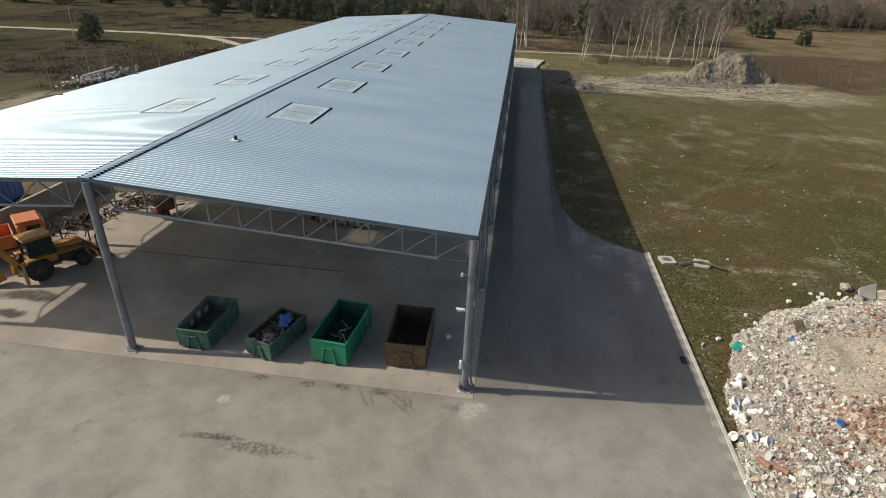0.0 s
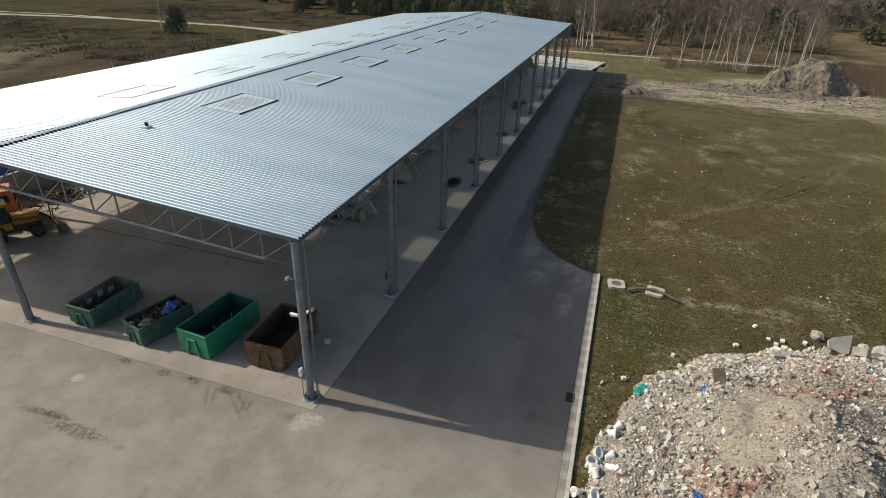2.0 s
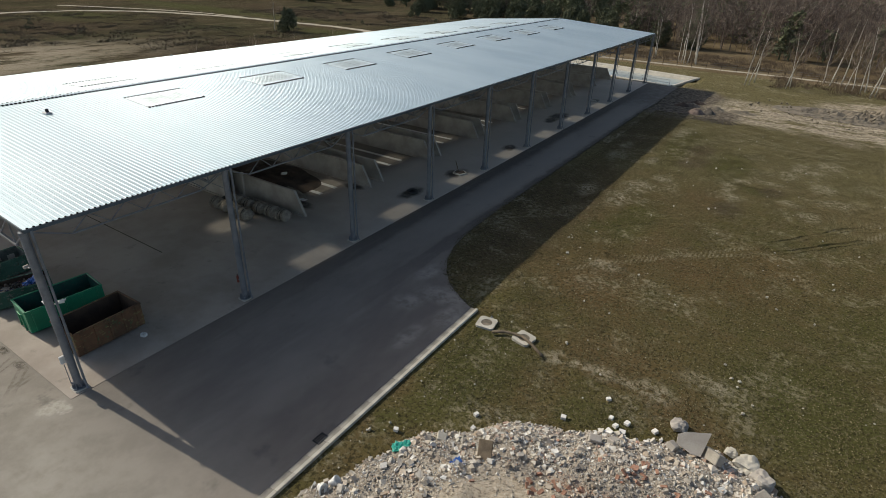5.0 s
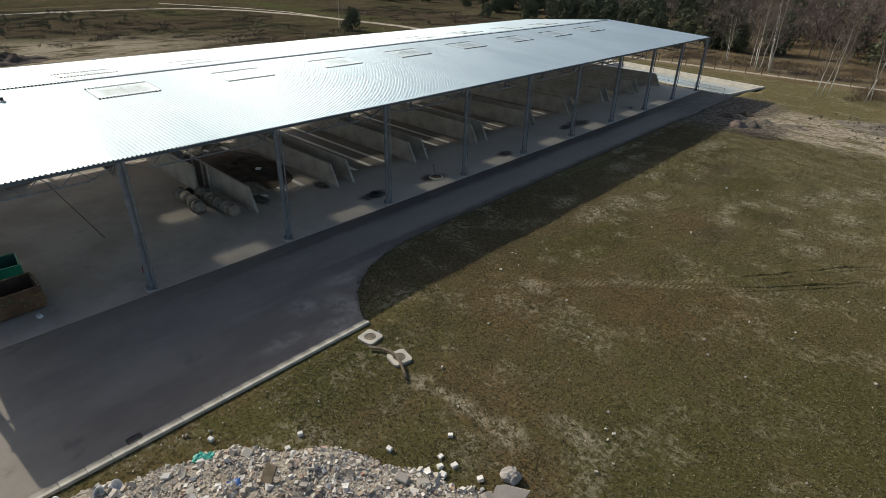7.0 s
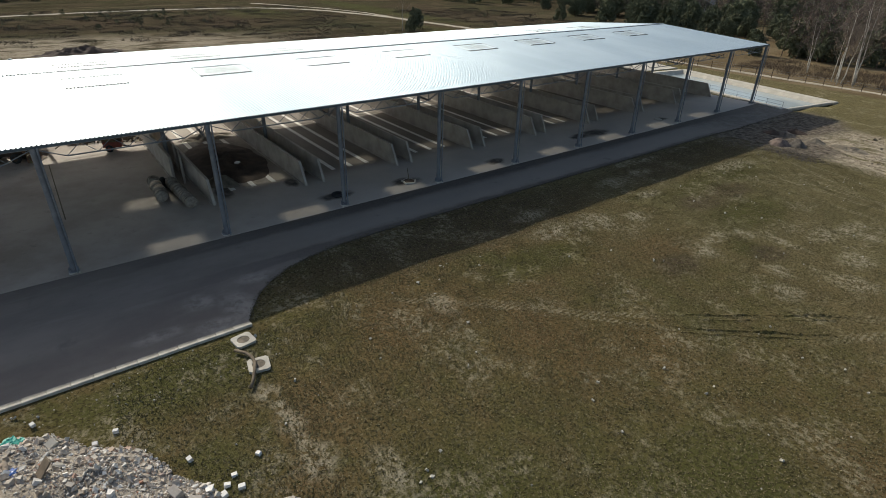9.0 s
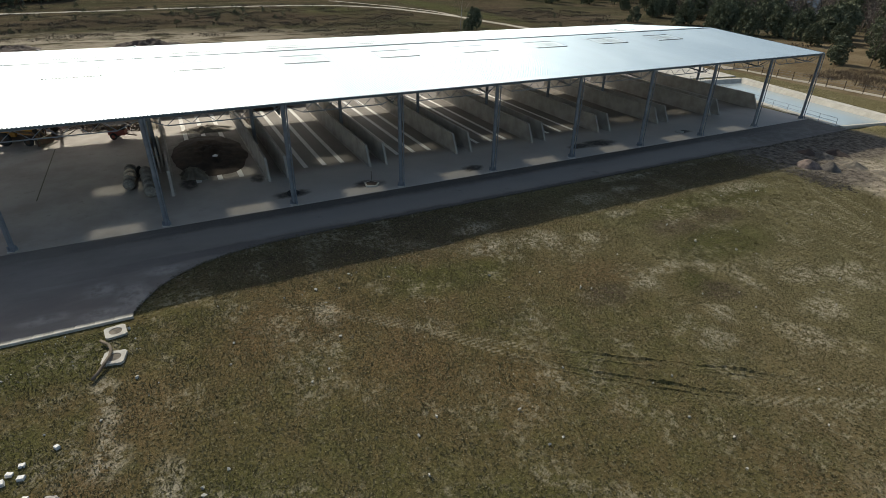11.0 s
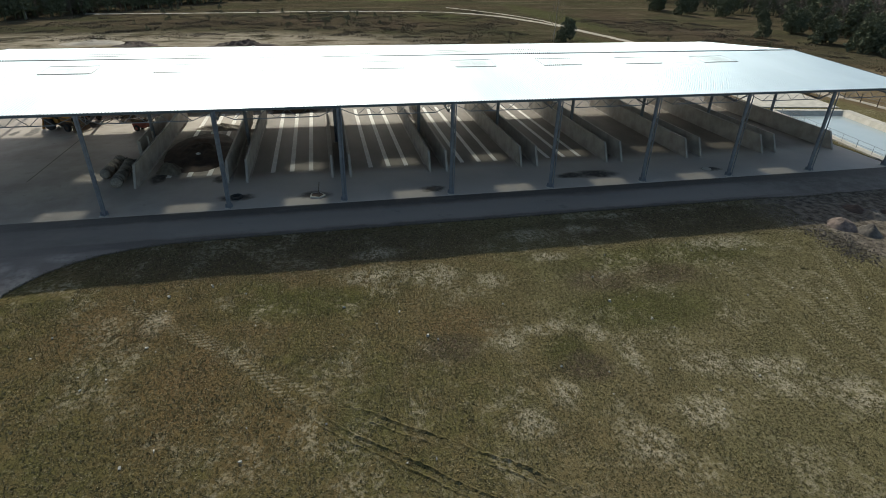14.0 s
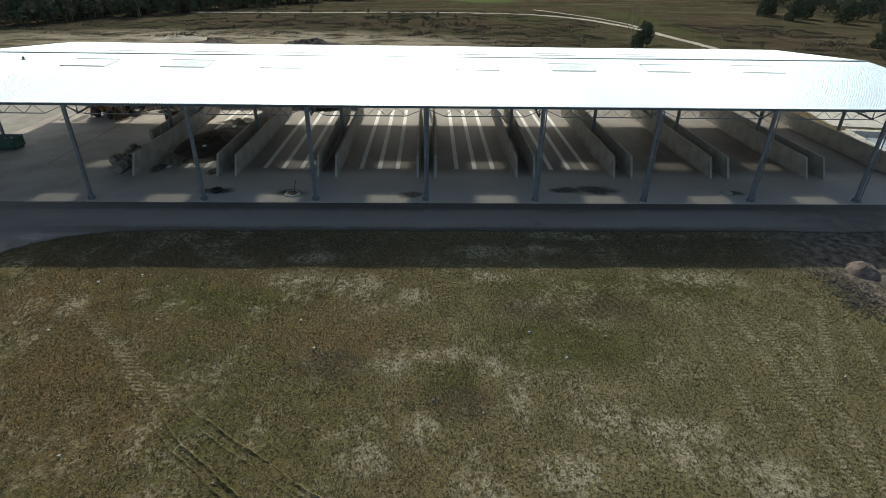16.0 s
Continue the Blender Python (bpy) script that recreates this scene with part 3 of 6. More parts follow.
BLADES = island_material("grass_tufts", [(0.0, (0.155, 0.130, 0.064)), (0.3, (0.135, 0.130, 0.053)), (0.55, (0.20, 0.165, 0.09)), (0.78, (0.10, 0.090, 0.043)), (0.92, (0.36, 0.315, 0.20))], 0.95, 0.0, spec=0.0)


# ---- mesh building ----
class Mesh:
    """Collects corners and faces, then becomes one object."""

    def __init__(self):
        self.v, self.f = [], []

    def add(self, verts, faces):
        k = len(self.v)
        self.v += [tuple(p) for p in verts]
        self.f += [tuple(i + k for i in face) for face in faces]
        return self

    def box(self, centre, size, turn=0.0, m=None, taper=(1.0, 1.0)):
        hx, hy, hz = (s / 2 for s in size)
        pts = []
        for z in (-hz, hz):
            tx, ty = (taper if z > 0 else (1.0, 1.0))
            pts += [(-hx * tx, -hy * ty, z), (hx * tx, -hy * ty, z), (hx * tx, hy * ty, z), (-hx * tx, hy * ty, z)]
        move = m if m is not None else pose(*centre, 0, 0, turn)
        return self.add([move @ Vector(p) for p in pts], BOX)

    def chamfered(self, centre, size, edge=0.03, turn=0.0, m=None):
        """A box with its upright and level edges cut off."""
        move = m if m is not None else pose(*centre, 0, 0, turn)
        bm = bmesh.new()
        bmesh.ops.create_cube(bm, size=1.0)
        bmesh.ops.scale(bm, vec=size, verts=bm.verts)
        bmesh.ops.bevel(bm, geom=bm.edges[:], offset=edge, segments=1, affect="EDGES")
        bm.verts.index_update()
        self.add([move @ v.co for v in bm.verts], [[v.index for v in f.verts] for f in bm.faces])
        bm.free()
        return self

    def bar(self, p, q, w, h=None):
        """A square bar from p to q."""
        p, q, h = Vector(p), Vector(q), h or w
        d = (q - p).normalized()
        side = d.cross(Vector((0, 0, 1)))
        side = side.normalized() if side.length > 1e-3 else Vector((1, 0, 0))
        up = side.cross(d)
        pts = [e + side * a * w / 2 + up * b * h / 2 for e in (p, q) for a, b in ((-1, -1), (1, -1), (1, 1), (-1, 1))]
        return self.add(pts, BOX)

    def tube(self, points, radii, sides=8, caps=True):
        points = [Vector(p) for p in points]
        if not isinstance(radii, (list, tuple)):
            radii = [radii] * len(points)
        k, rings, n = len(self.v), [], len(points)
        for i, p in enumerate(points):
            d = (points[min(i + 1, n - 1)] - points[max(i - 1, 0)]).normalized()
            a = d.cross(Vector((0.31, 0.95, 0.07)) if abs(d.z) > 0.8 else Vector((0, 0, 1))).normalized()
            b = d.cross(a)
            self.v += [tuple(p + (a * math.cos(2 * math.pi * j / sides) + b * math.sin(2 * math.pi * j / sides)) * radii[i]) for j in range(sides)]
        for i in range(n - 1):
            for j in range(sides):
                self.f.append((k + i * sides + j, k + i * sides + (j + 1) % sides, k + (i + 1) * sides + (j + 1) % sides, k + (i + 1) * sides + j))
        if caps:
            self.f.append(tuple(k + j for j in range(sides))[::-1])
            self.f.append(tuple(k + (n - 1) * sides + j for j in range(sides)))
        return self

    def prism(self, outline, low, high, axis="z"):
        """An outline (list of pairs) pushed from low to high along an axis."""
        def at(a, b, c):
            return {"z": (a, b, c), "y": (a, c, b), "x": (c, a, b)}[axis]
        n = len(outline)
        pts = [at(a, b, low) for a, b in outline] + [at(a, b, high) for a, b in outline]
        faces = [tuple(range(n))[::-1], tuple(range(n, 2 * n))] + [(i, (i + 1) % n, n + (i + 1) % n, n + i) for i in range(n)]
        return self.add(pts, faces)

    def sheet(self, nx, ny, place):
        """A grid of faces; place(u, v) gives the corners for u, v from 0 to 1."""
        pts = [place(i / nx, j / ny) for j in range(ny + 1) for i in range(nx + 1)]
        return self.add(pts, [(j * (nx + 1) + i, j * (nx + 1) + i + 1, (j + 1) * (nx + 1) + i + 1, (j + 1) * (nx + 1) + i) for j in range(ny) for i in range(nx)])

    def lathe(self, profile, sides=16, m=None):
        """A profile of (radius, height) turned round z."""
        m = m or Matrix()
        n = len(profile)
        pts = [m @ Vector((r * math.cos(2 * math.pi * j / sides), r * math.sin(2 * math.pi * j / sides), z)) for r, z in profile for j in range(sides)]
        return self.add(pts, [(i * sides + j, i * sides + (j + 1) % sides, (i + 1) * sides + (j + 1) % sides, (i + 1) * sides + j) for i in range(n - 1) for j in range(sides)])

    def stone(self, centre, size, rng):
        """A rough broken block."""
        m = Matrix.Translation(centre) @ Euler([rng.uniform(0, 6.28) for _ in range(3)]).to_matrix().to_4x4()
        s = [size * rng.uniform(0.35, 1.15) for _ in range(3)]
        pts = [m @ Vector((x * s[0] * rng.uniform(0.4, 1), y * s[1] * rng.uniform(0.4, 1), z * s[2] * rng.uniform(0.4, 1))) for z in (-0.5, 0.5) for x, y in ((-0.5, -0.5), (0.5, -0.5), (0.5, 0.5), (-0.5, 0.5))]
        return self.add(pts, BOX)

    def data(self, name, mat, smooth=False):
        me = bpy.data.meshes.new(name)
        me.from_pydata(self.v, [], self.f)
        me.materials.append(mat)
        bm = bmesh.new()
        bm.from_mesh(me)
        bmesh.ops.recalc_face_normals(bm, faces=bm.faces)
        bm.to_mesh(me)
        bm.free()
        if smooth:
            me.shade_smooth()
        return me


BOX = ((0, 3, 2, 1), (4, 5, 6, 7), (0, 1, 5, 4), (1, 2, 6, 5), (2, 3, 7, 6), (3, 0, 4, 7))


def part(name, mesh, mat=None, parent=None, label="", smooth=False):
    """One mesh object under a thing or a part; mesh may be shared data."""
    me = mesh if isinstance(mesh, bpy.types.Mesh) else mesh.data(name, mat, smooth)
    ob = new(name, me)
    ob.parent = parent
    return tagged(ob, label)


def thing(name, label, category, group="", m=None, kind=""):
    """An empty at a thing's base that holds its parts."""
    ob = new(name)
    ob.empty_display_size = 0.3
    ob.matrix_world = m or Matrix()
    return tagged(ob, label, category, group, kind)


def structure(name, mesh, mat, label, category, smooth=False):
    return tagged(part(name, mesh, mat, None, "", smooth), label, category, "", "structure")


def single(name, mesh, mat, label, category, group="", smooth=False, kind=""):
    return tagged(part(name, mesh, mat, None, "", smooth), label, category, group, kind)


def wave(x, y, scale=1.0, octaves=3):
    return noise.fractal(Vector((x * scale, y * scale, 3.7)), 1.0, 2.0, octaves)

# ---- ground and paving ----
def spread(u, near, far):
    """Even steps near the middle and long ones towards the horizon."""
    s = abs(u)
    return math.copysign(near * s / 0.7 if s < 0.7 else near + (far - near) * ((s - 0.7) / 0.3) ** 3, u)


BASIN = pose(-8.5, 109.2, 0, 0, 0, -9.5)
BASIN_BACK = BASIN.inverted()


def in_basin(x, y):
    p = BASIN_BACK @ Vector((x, y, 0))
    return abs(p.x) < 14.9 and abs(p.y) < 5.6


def ground_height(x, y):
    lawn = min(1.0, max(0.0, (x - 13.0) / 4.0)) if y < 18 else min(1.0, max(0.0, (x - 7.5) / 4.0))
    if y > 100.5 or x < -40:
        lawn = min(1.0, max(0.0, max((y - 122) / 6.0, (-40 - x) / 6.0)))
    if in_basin(x, y):
        return -2.6
    return -0.07 + lawn * (0.06 + 0.10 * wave(x, y, 0.25, 4)) * (1.0 if abs(x) + abs(y) < 400 else 0.3)


def ground_point(u, v):
    x, y = 10 + spread(2 * u - 1, 130, 2600), 60 + spread(2 * v - 1, 130, 2600)
    return x, y, ground_height(x, y)


ground = structure("ground", Mesh().sheet(300, 300, ground_point), GRASS, "rough olive brown grassland with pale bare patches", "ground", True)
ground.data.materials.append(FIELD)
for face in ground.data.polygons:
    face.material_index = int(face.center.x < -30 or face.center.y > 123)

asphalt = [(-75, -70), (11.99, -70), (11.99, 17.5), (10.9, 18.1), (9.5, 19.0), (8.4, 20.2), (7.4, 21.8), (6.7, 23.8), (6.25, 26.5), (6.05, 32), (6.05, 55), (6.0, 70), (6.0, 79.0), (6.3, 84.0), (6.1, 88.4), (5.95, 95), (5.95, 101), (0.5, 101), (0.5, -0.55), (-37, -0.55), (-75, -0.55)]
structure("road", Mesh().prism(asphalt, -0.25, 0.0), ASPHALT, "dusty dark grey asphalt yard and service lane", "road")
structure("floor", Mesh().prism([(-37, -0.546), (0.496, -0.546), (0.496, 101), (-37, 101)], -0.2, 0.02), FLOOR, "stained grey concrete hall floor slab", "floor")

KERB_GREY = plain("grey_channel_concrete", (0.19, 0.17, 0.145), (0.34, 0.315, 0.27), 0.9, 0.85, 0.0, 0.25, 18.0)
kerb = thing("kerb", "pale concrete kerb and channel beside the asphalt", "kerb", kind="structure")
stone_mesh = Mesh().chamfered((0, 0, -0.06), (0.18, 0.99, 0.30), 0.015).data("kerb_stone", PALE)
gutter_mesh = Mesh().chamfered((0, 0, -0.09), (0.31, 0.99, 0.22), 0.012).data("channel_slab", KERB_GREY)
for i in range(46):
    y = 17.05 - i
    part("kerb_stone", stone_mesh, parent=kerb).matrix_local = pose(12.415, y, random.uniform(-0.005, 0.005), 0, 0, random.uniform(-0.3, 0.3))
    part("channel_slab", gutter_mesh, parent=kerb).matrix_local = pose(12.163, y, random.uniform(-0.003, 0.003))

grate = thing("drain_grate", "dark iron slotted drain grate in the channel", "drain grate", m=pose(11.9, 4.57, 0.012))
part("frame", Mesh().box((0, -0.29, 0), (0.42, 0.04, 0.03)).box((0, 0.29, 0), (0.42, 0.04, 0.03)).box((-0.2, 0, 0), (0.03, 0.54, 0.03)).box((0.2, 0, 0), (0.03, 0.54, 0.03)), RUBBER, grate)
bar_mesh = Mesh().box((0, 0, 0), (0.37, 0.03, 0.02)).data("bar", RUBBER)
for k in range(8):
    part("bar", bar_mesh, parent=grate).location = (0, -0.245 + 0.07 * k, 0)

# ---- the open hall ----
RIDGE_X, RIDGE_Z, EAVE_X, EAVE_Z, Y0, Y1, PITCH = -18.05, 9.82, 0.17, 8.68, 0.08, 100.33, 0.25
SLOPE = (RIDGE_Z - EAVE_Z) / (EAVE_X - RIDGE_X)
RIBS = int((Y1 - Y0) / PITCH)
FAR_SLOPE = 0.0765
SKY_X = (-12.02, -15.05)


def roof_z(x):
    return RIDGE_Z - (SLOPE if x > RIDGE_X else FAR_SLOPE) * abs(x - RIDGE_X)


def rib_line(first, last):
    """The trapezoid outline of the sheet, from rib to rib: (y, rise)."""
    out = []
    for k in range(first, last):
        y = Y0 + k * PITCH
        out += [(y, 0.0), (y + 0.13, 0.0), (y + 0.149, 0.014), (y + 0.231, 0.014)]
    return out + [(Y0 + last * PITCH, 0.0)]


def corrugated(mesh, xa, xb, first, last, lift=0.0):
    line = rib_line(first, last)
    pts = [(x, y, roof_z(x) + h + lift) for x in (xa, xb) for y, h in line]
    n = len(line)
    return mesh.add(pts, [(i, i + 1, n + i + 1, n + i) for i in range(n - 1)])


def mirrored(x, far):
    return 2 * RIDGE_X - x if far else x


hall = thing("storage_hall", "long open steel hall with a zinc sheet roof", "hall")
SKY_RIBS = [(int((10 * i + 3.1 - Y0) / PITCH), int((10 * i + 3.1 - Y0) / PITCH) + 18) for i in range(1, 9)]
for far in (False, True):
    xs = [mirrored(v, far) for v in (RIDGE_X, SKY_X[1], SKY_X[0], EAVE_X + (0.08 if far else 0.0))]
    # the sheets lap over one another at the skylights and between bays
    roof = part("roof", corrugated(Mesh(), xs[0], xs[1], 0, RIBS, 0.004), ROOF, hall, "ribbed pale blue-grey zinc roof slope")
    part("roof_sheet", corrugated(Mesh(), xs[2], xs[3], 0, RIBS), ROOF, roof)
    start = 0
    for a, b in SKY_RIBS + [(RIBS, RIBS)]:
        part("roof_sheet", corrugated(Mesh(), xs[1], xs[2], start, a), ROOF, roof)
        start = b
    for a, b in SKY_RIBS:
        light = part("skylight", corrugated(Mesh(), xs[1], xs[2], a, b, 0.012), SKYLIGHT, roof, "milky ribbed polycarbonate skylight")
        ya, yb = Y0 + a * PITCH, Y0 + b * PITCH
        edge = Mesh()
        for y, w in ((ya, 0.035), ((ya + yb) / 2, 0.02), (yb, 0.035)):
            part("frame_bar", Mesh().bar((xs[1], y, roof_z(xs[1]) + 0.045), (xs[2], y, roof_z(xs[2]) + 0.045), w, 0.02), STEEL, roof)
        # dark boxes in the troughs stand in for the shadowed gaps between ribs
        for x, w in ((xs[1], 0.04 if far else 0.10), (xs[2], 0.05 if far else 0.15)):
            for k in range(a, b):
                edge.box((x, Y0 + k * PITCH + 0.065, roof_z(x) + 0.035), (w, 0.12, 0.08))
        tagged(part("gap_dash", edge, DARK, roof, "row of small dark dashes for shaded rib gaps"), kind="stuff")
    # the same made-up dark dashes for shaded rib ends at eaves and ridge
    fringe = Mesh()
    for k in range(RIBS):
        fringe.box((xs[3], Y0 + k * PITCH + 0.18, roof_z(xs[3]) + 0.012), (0.05, 0.075, 0.05))
        fringe.box((mirrored(RIDGE_X + 0.27, far), Y0 + k * PITCH + 0.055, roof_z(mirrored(RIDGE_X + 0.27, far)) + 0.035), (0.14, 0.12, 0.075))
    tagged(part("rib_gap_dash", fringe, DARK, hall, "row of small dark dashes for shaded rib gaps"), kind="stuff")
    gutter = Mesh().box((xs[3] - (-0.04 if far else 0.04), (Y0 + Y1) / 2, roof_z(xs[3]) - 0.09), (0.16, Y1 - Y0, 0.15))
    part("gutter", gutter, TRIM, hall, "dark blue-grey eaves gutter")
    for y in (Y0 - 0.02, Y1 + 0.02):
        part("verge_trim", Mesh().bar((xs[0], y, roof_z(xs[0]) - 0.02), (xs[3], y, roof_z(xs[3]) - 0.02), 0.04, 0.14), TRIM, hall)
cap = Mesh()
cap.prism([(RIDGE_X - 0.30, roof_z(RIDGE_X - 0.30) + 0.06), (RIDGE_X, RIDGE_Z + 0.075), (RIDGE_X + 0.30, roof_z(RIDGE_X + 0.30) + 0.055), (RIDGE_X, RIDGE_Z + 0.06)], Y0 - 0.03, Y1 + 0.03, "y")
part("ridge_cap", cap, ROOF, hall)

# posts stand on plinths; the middle row carries the ridge
post_mesh = Mesh().tube([(0, 0, 0.12), (0, 0, 8.55)], 0.175, 16)
for k in range(8):
    post_mesh.box((0, 0, 0), (0.02, 0.16, 0.26), m=pose(0, 0, 0.25, 0, 0, 45 * k) @ pose(0.22, 0, 0, 0, 0, 90))
post_mesh.tube([(0, 0, 0.10), (0, 0, 0.14)], 0.34, 16)
post_mesh = post_mesh.data("post", STEEL)
tall_mesh = Mesh().tube([(0, 0, 0.12), (0, 0, 9.66)], 0.195, 16).tube([(0, 0, 0.10), (0, 0, 0.14)], 0.34, 16).data("post", STEEL)
plinth_mesh = Mesh().chamfered((0, 0, 0.04), (0.66, 0.66, 0.10), 0.03).data("plinth", PALE)
pipe_mesh = Mesh().tube([(0.20, 0.24, 8.55), (0.26, 0.22, 8.2), (0.27, 0.2, 0.55), (0.36, 0.18, 0.26), (0.52, 0.15, 0.14)], 0.055, 8).data("downpipe", STEEL)
for i in range(11):
    for x, me in ((0.0, post_mesh), (RIDGE_X, tall_mesh), (2 * RIDGE_X, post_mesh)):
        if x == RIDGE_X and i == 1:
            continue
        post = part("post", me, parent=hall)
        post.location = (x, 10 * i + (0.12 if i == 0 else 0.0), 0)
        part("plinth", plinth_mesh, parent=post)
        if x == 0.0:
            part("downpipe", pipe_mesh, parent=post)

# roof trusses across the hall, one pair at each row of posts
DEPTH = 1.42
nodes = [-1.7 - 1.52 * k for k in range(11)]
for far in (False, True):
    for i in range(11):
        y = 10 * i if i else 0.24
        flip = lambda x: mirrored(x, far)
        chord = part("truss", Mesh().bar((flip(-1.6), y, roof_z(flip(-1.6)) - DEPTH), (flip(-17.0), y, roof_z(flip(-17.0)) - DEPTH), 0.12, 0.12).bar((flip(-0.1), y, roof_z(flip(-0.1)) - 0.13), (flip(-17.8), y, roof_z(flip(-17.8)) - 0.13), 0.12, 0.14), STEEL, hall, "galvanised steel lattice truss")
        for k, x in enumerate(nodes):
            if not far or k in (0, 10):
                part("upright", Mesh().bar((flip(x), y, roof_z(flip(x)) - DEPTH), (flip(x), y, roof_z(flip(x)) - 0.15), 0.06), STEEL, chord)
            if k < 10:
                a, b = (nodes[k + 1], x) if (not far or k % 2) else (x, nodes[k + 1])
                part("brace", Mesh().bar((flip(a), y, roof_z(flip(a)) - DEPTH), (flip(b), y, roof_z(flip(b)) - 0.15), 0.055), STEEL, chord)
        part("brace", Mesh().bar((flip(-1.7), y, roof_z(flip(-1.7)) - DEPTH), (flip(-0.15), y, roof_z(flip(-0.15)) - 0.2), 0.07), STEEL, chord)
        part("tie", Mesh().bar((flip(-1.7), y, roof_z(flip(-1.7)) - DEPTH), (flip(-0.1), y, roof_z(flip(-1.7)) - DEPTH - 0.05), 0.025), STEEL, chord)
        part("brace", Mesh().bar((flip(-16.9), y, roof_z(flip(-16.9)) - DEPTH), (flip(-17.9), y, roof_z(flip(-17.9)) - 0.3), 0.07), STEEL, chord)

# light lattice beams along the eaves and the ridge
for x in (0.0, RIDGE_X, 2 * RIDGE_X):
    top = roof_z(x) - 0.2
    beam = Mesh()
    for i in range(10):
        a, b = max(0.3, 10 * i), 10 * i + 10
        beam.bar((x, a, top), (x, b, top), 0.09, 0.11)
        beam.bar((x, a + 1.6, top - 0.72), (x, b - 1.6, top - 0.72), 0.07)
        for k in range(8):
            p, q = a + 1.6 + k * 0.85, a + 1.6 + (k + 1) * 0.85
            beam.bar((x, p, top - (0.72 if k % 2 == 0 else 0)), (x, q, top - (0 if k % 2 == 0 else 0.72)), 0.04)
        beam.bar((x, a, top - 0.05), (x, a + 1.6, top - 0.72), 0.05)
        beam.bar((x, b, top - 0.05), (x, b - 1.6, top - 0.72), 0.05)
    part("lattice_beam", beam, STEEL, hall)
for far in (False, True):
    for k in range(7):
        x = mirrored(-2.3 - 2.45 * k, far)
        part("purlin", Mesh().bar((x, Y0 + 0.1, roof_z(x) - 0.05), (x, Y1 - 0.1, roof_z(x) - 0.05), 0.07, 0.08), STEEL, hall)

# ---- concrete bay walls ----
def bay_wall(y, x_front=-5.9, x_back=-31.0, height=2.0, nose=1.1, label="grey cast concrete bay wall with a sloped nose"):
    m = Mesh().prism([(x_front, 0.0), (x_front - nose, height), (x_back, height), (x_back, 0.0)], -0.11, 0.11, "y")
    m.prism([(x_front - 0.2, 0.0), (x_front - 0.5, 0.08), (x_back, 0.08), (x_back, 0.0)], -0.26, 0.26, "y")
    ob = single("bay_wall", m, CONCRETE, label, "concrete wall", "walls between the bays")
    ob.location = (0, y, 0.02)
    return ob


bay_wall(20.85, -5.9)
bay_wall(19.5, -13.9, -35.0, 2.3, 0.1, "grey concrete wall with upright joints")
for i in range(3, 10):
    bay_wall(10 * i - 0.85)
    bay_wall(10 * i + 0.95)
bay_wall(99.0)

channel_mesh = Mesh().chamfered((0, 0, 0), (25.0, 0.46, 0.03), 0.008).data("floor_channel", WHITE_STRIP)
for i in range(2, 7):
    for d in (3.2, 5.1, 7.0):
        ob = tagged(part("floor_channel", channel_mesh), "pale concrete air channel set in the floor", "floor channel", "air channels in the bays", "structure")
        ob.location = (-20.9, 10 * i + d, 0.014)

structure("floor_joint", Mesh().box((-17.2, 10.35, 0.022), (15.4, 0.09, 0.008)), RUT, "dark dirt-filled joint across the concrete floor", "floor joint")

# ---- retaining wall behind the first bays ----
structure("wall_west", Mesh().chamfered((-35.2, 23.5, 1.05), (0.3, 33, 2.1), 0.03), CONCRETE, "grey concrete retaining wall across the bay ends", "wall")

# ---- basin beyond the hall ----
basin = thing("water_basin", "sunken concrete basin of pale still water", "basin", m=BASIN, kind="structure")
BX0, BX1, BY0, BY1 = -14.7, 14.2, -5.4, 5.4
part("water", Mesh().box(((BX0 + BX1) / 2, (BY0 + BY1) / 2, -0.55), (BX1 - BX0, BY1 - BY0, 0.06)), WATER, basin)


def bank(a, b, c, d, low=-1.2, high=0.10):
    """A sloped concrete lining from the rim line a-b down to c-d."""
    pts = [(*a, high), (*b, high), (*d, low), (*c, low)]
    return Mesh().add(pts + [(x, y, z - 0.25) for x, y, z in pts], BOX)


IN = 1.15
part("lining", bank((BX0, BY1), (BX1, BY1), (BX0 + IN, BY1 - IN), (BX1 - IN, BY1 - IN)), PALE, basin, "pale sloped concrete lining")
part("lining", bank((BX0, BY0), (BX1, BY0), (BX0 + IN, BY0 + IN), (BX1 - IN, BY0 + IN)), PALE, basin)
part("lining", bank((BX0, BY0), (BX0, BY1), (BX0 + IN, BY0 + IN), (BX0 + IN, BY1 - IN)), PALE, basin)
part("lining", bank((BX1, BY0), (BX1, BY1), (BX1 - IN, BY0 + IN), (BX1 - IN, BY1 - IN)), PALE, basin)
for x, y, sx, sy in (((BX0 + BX1) / 2, BY1 + 0.7, BX1 - BX0 + 1.4, 1.4), (BX1 + 0.25, (BY0 + BY1) / 2, 0.5, BY1 - BY0 + 0.6), (BX0 - 0.5, (BY0 + BY1) / 2, 1.0, BY1 - BY0 + 0.6), ((BX0 + BX1) / 2, BY0 - 0.6, BX1 - BX0, 1.2)):
    part("rim", Mesh().chamfered((x, y, -0.08), (sx, sy, 0.4), 0.04), PALE, basin)
structure("pavement", Mesh().prism([(-31, -6.5), (-17.2, -6.5), (-17.2, 6.5), (-31, 6.5)], -0.2, 0.06), PALE, "pale concrete pad beside the basin", "pavement").matrix_world = BASIN

railing = thing("railing", "thin galvanised railing along the basin edge", "railing", m=BASIN @ pose(0, -6.3, 0))
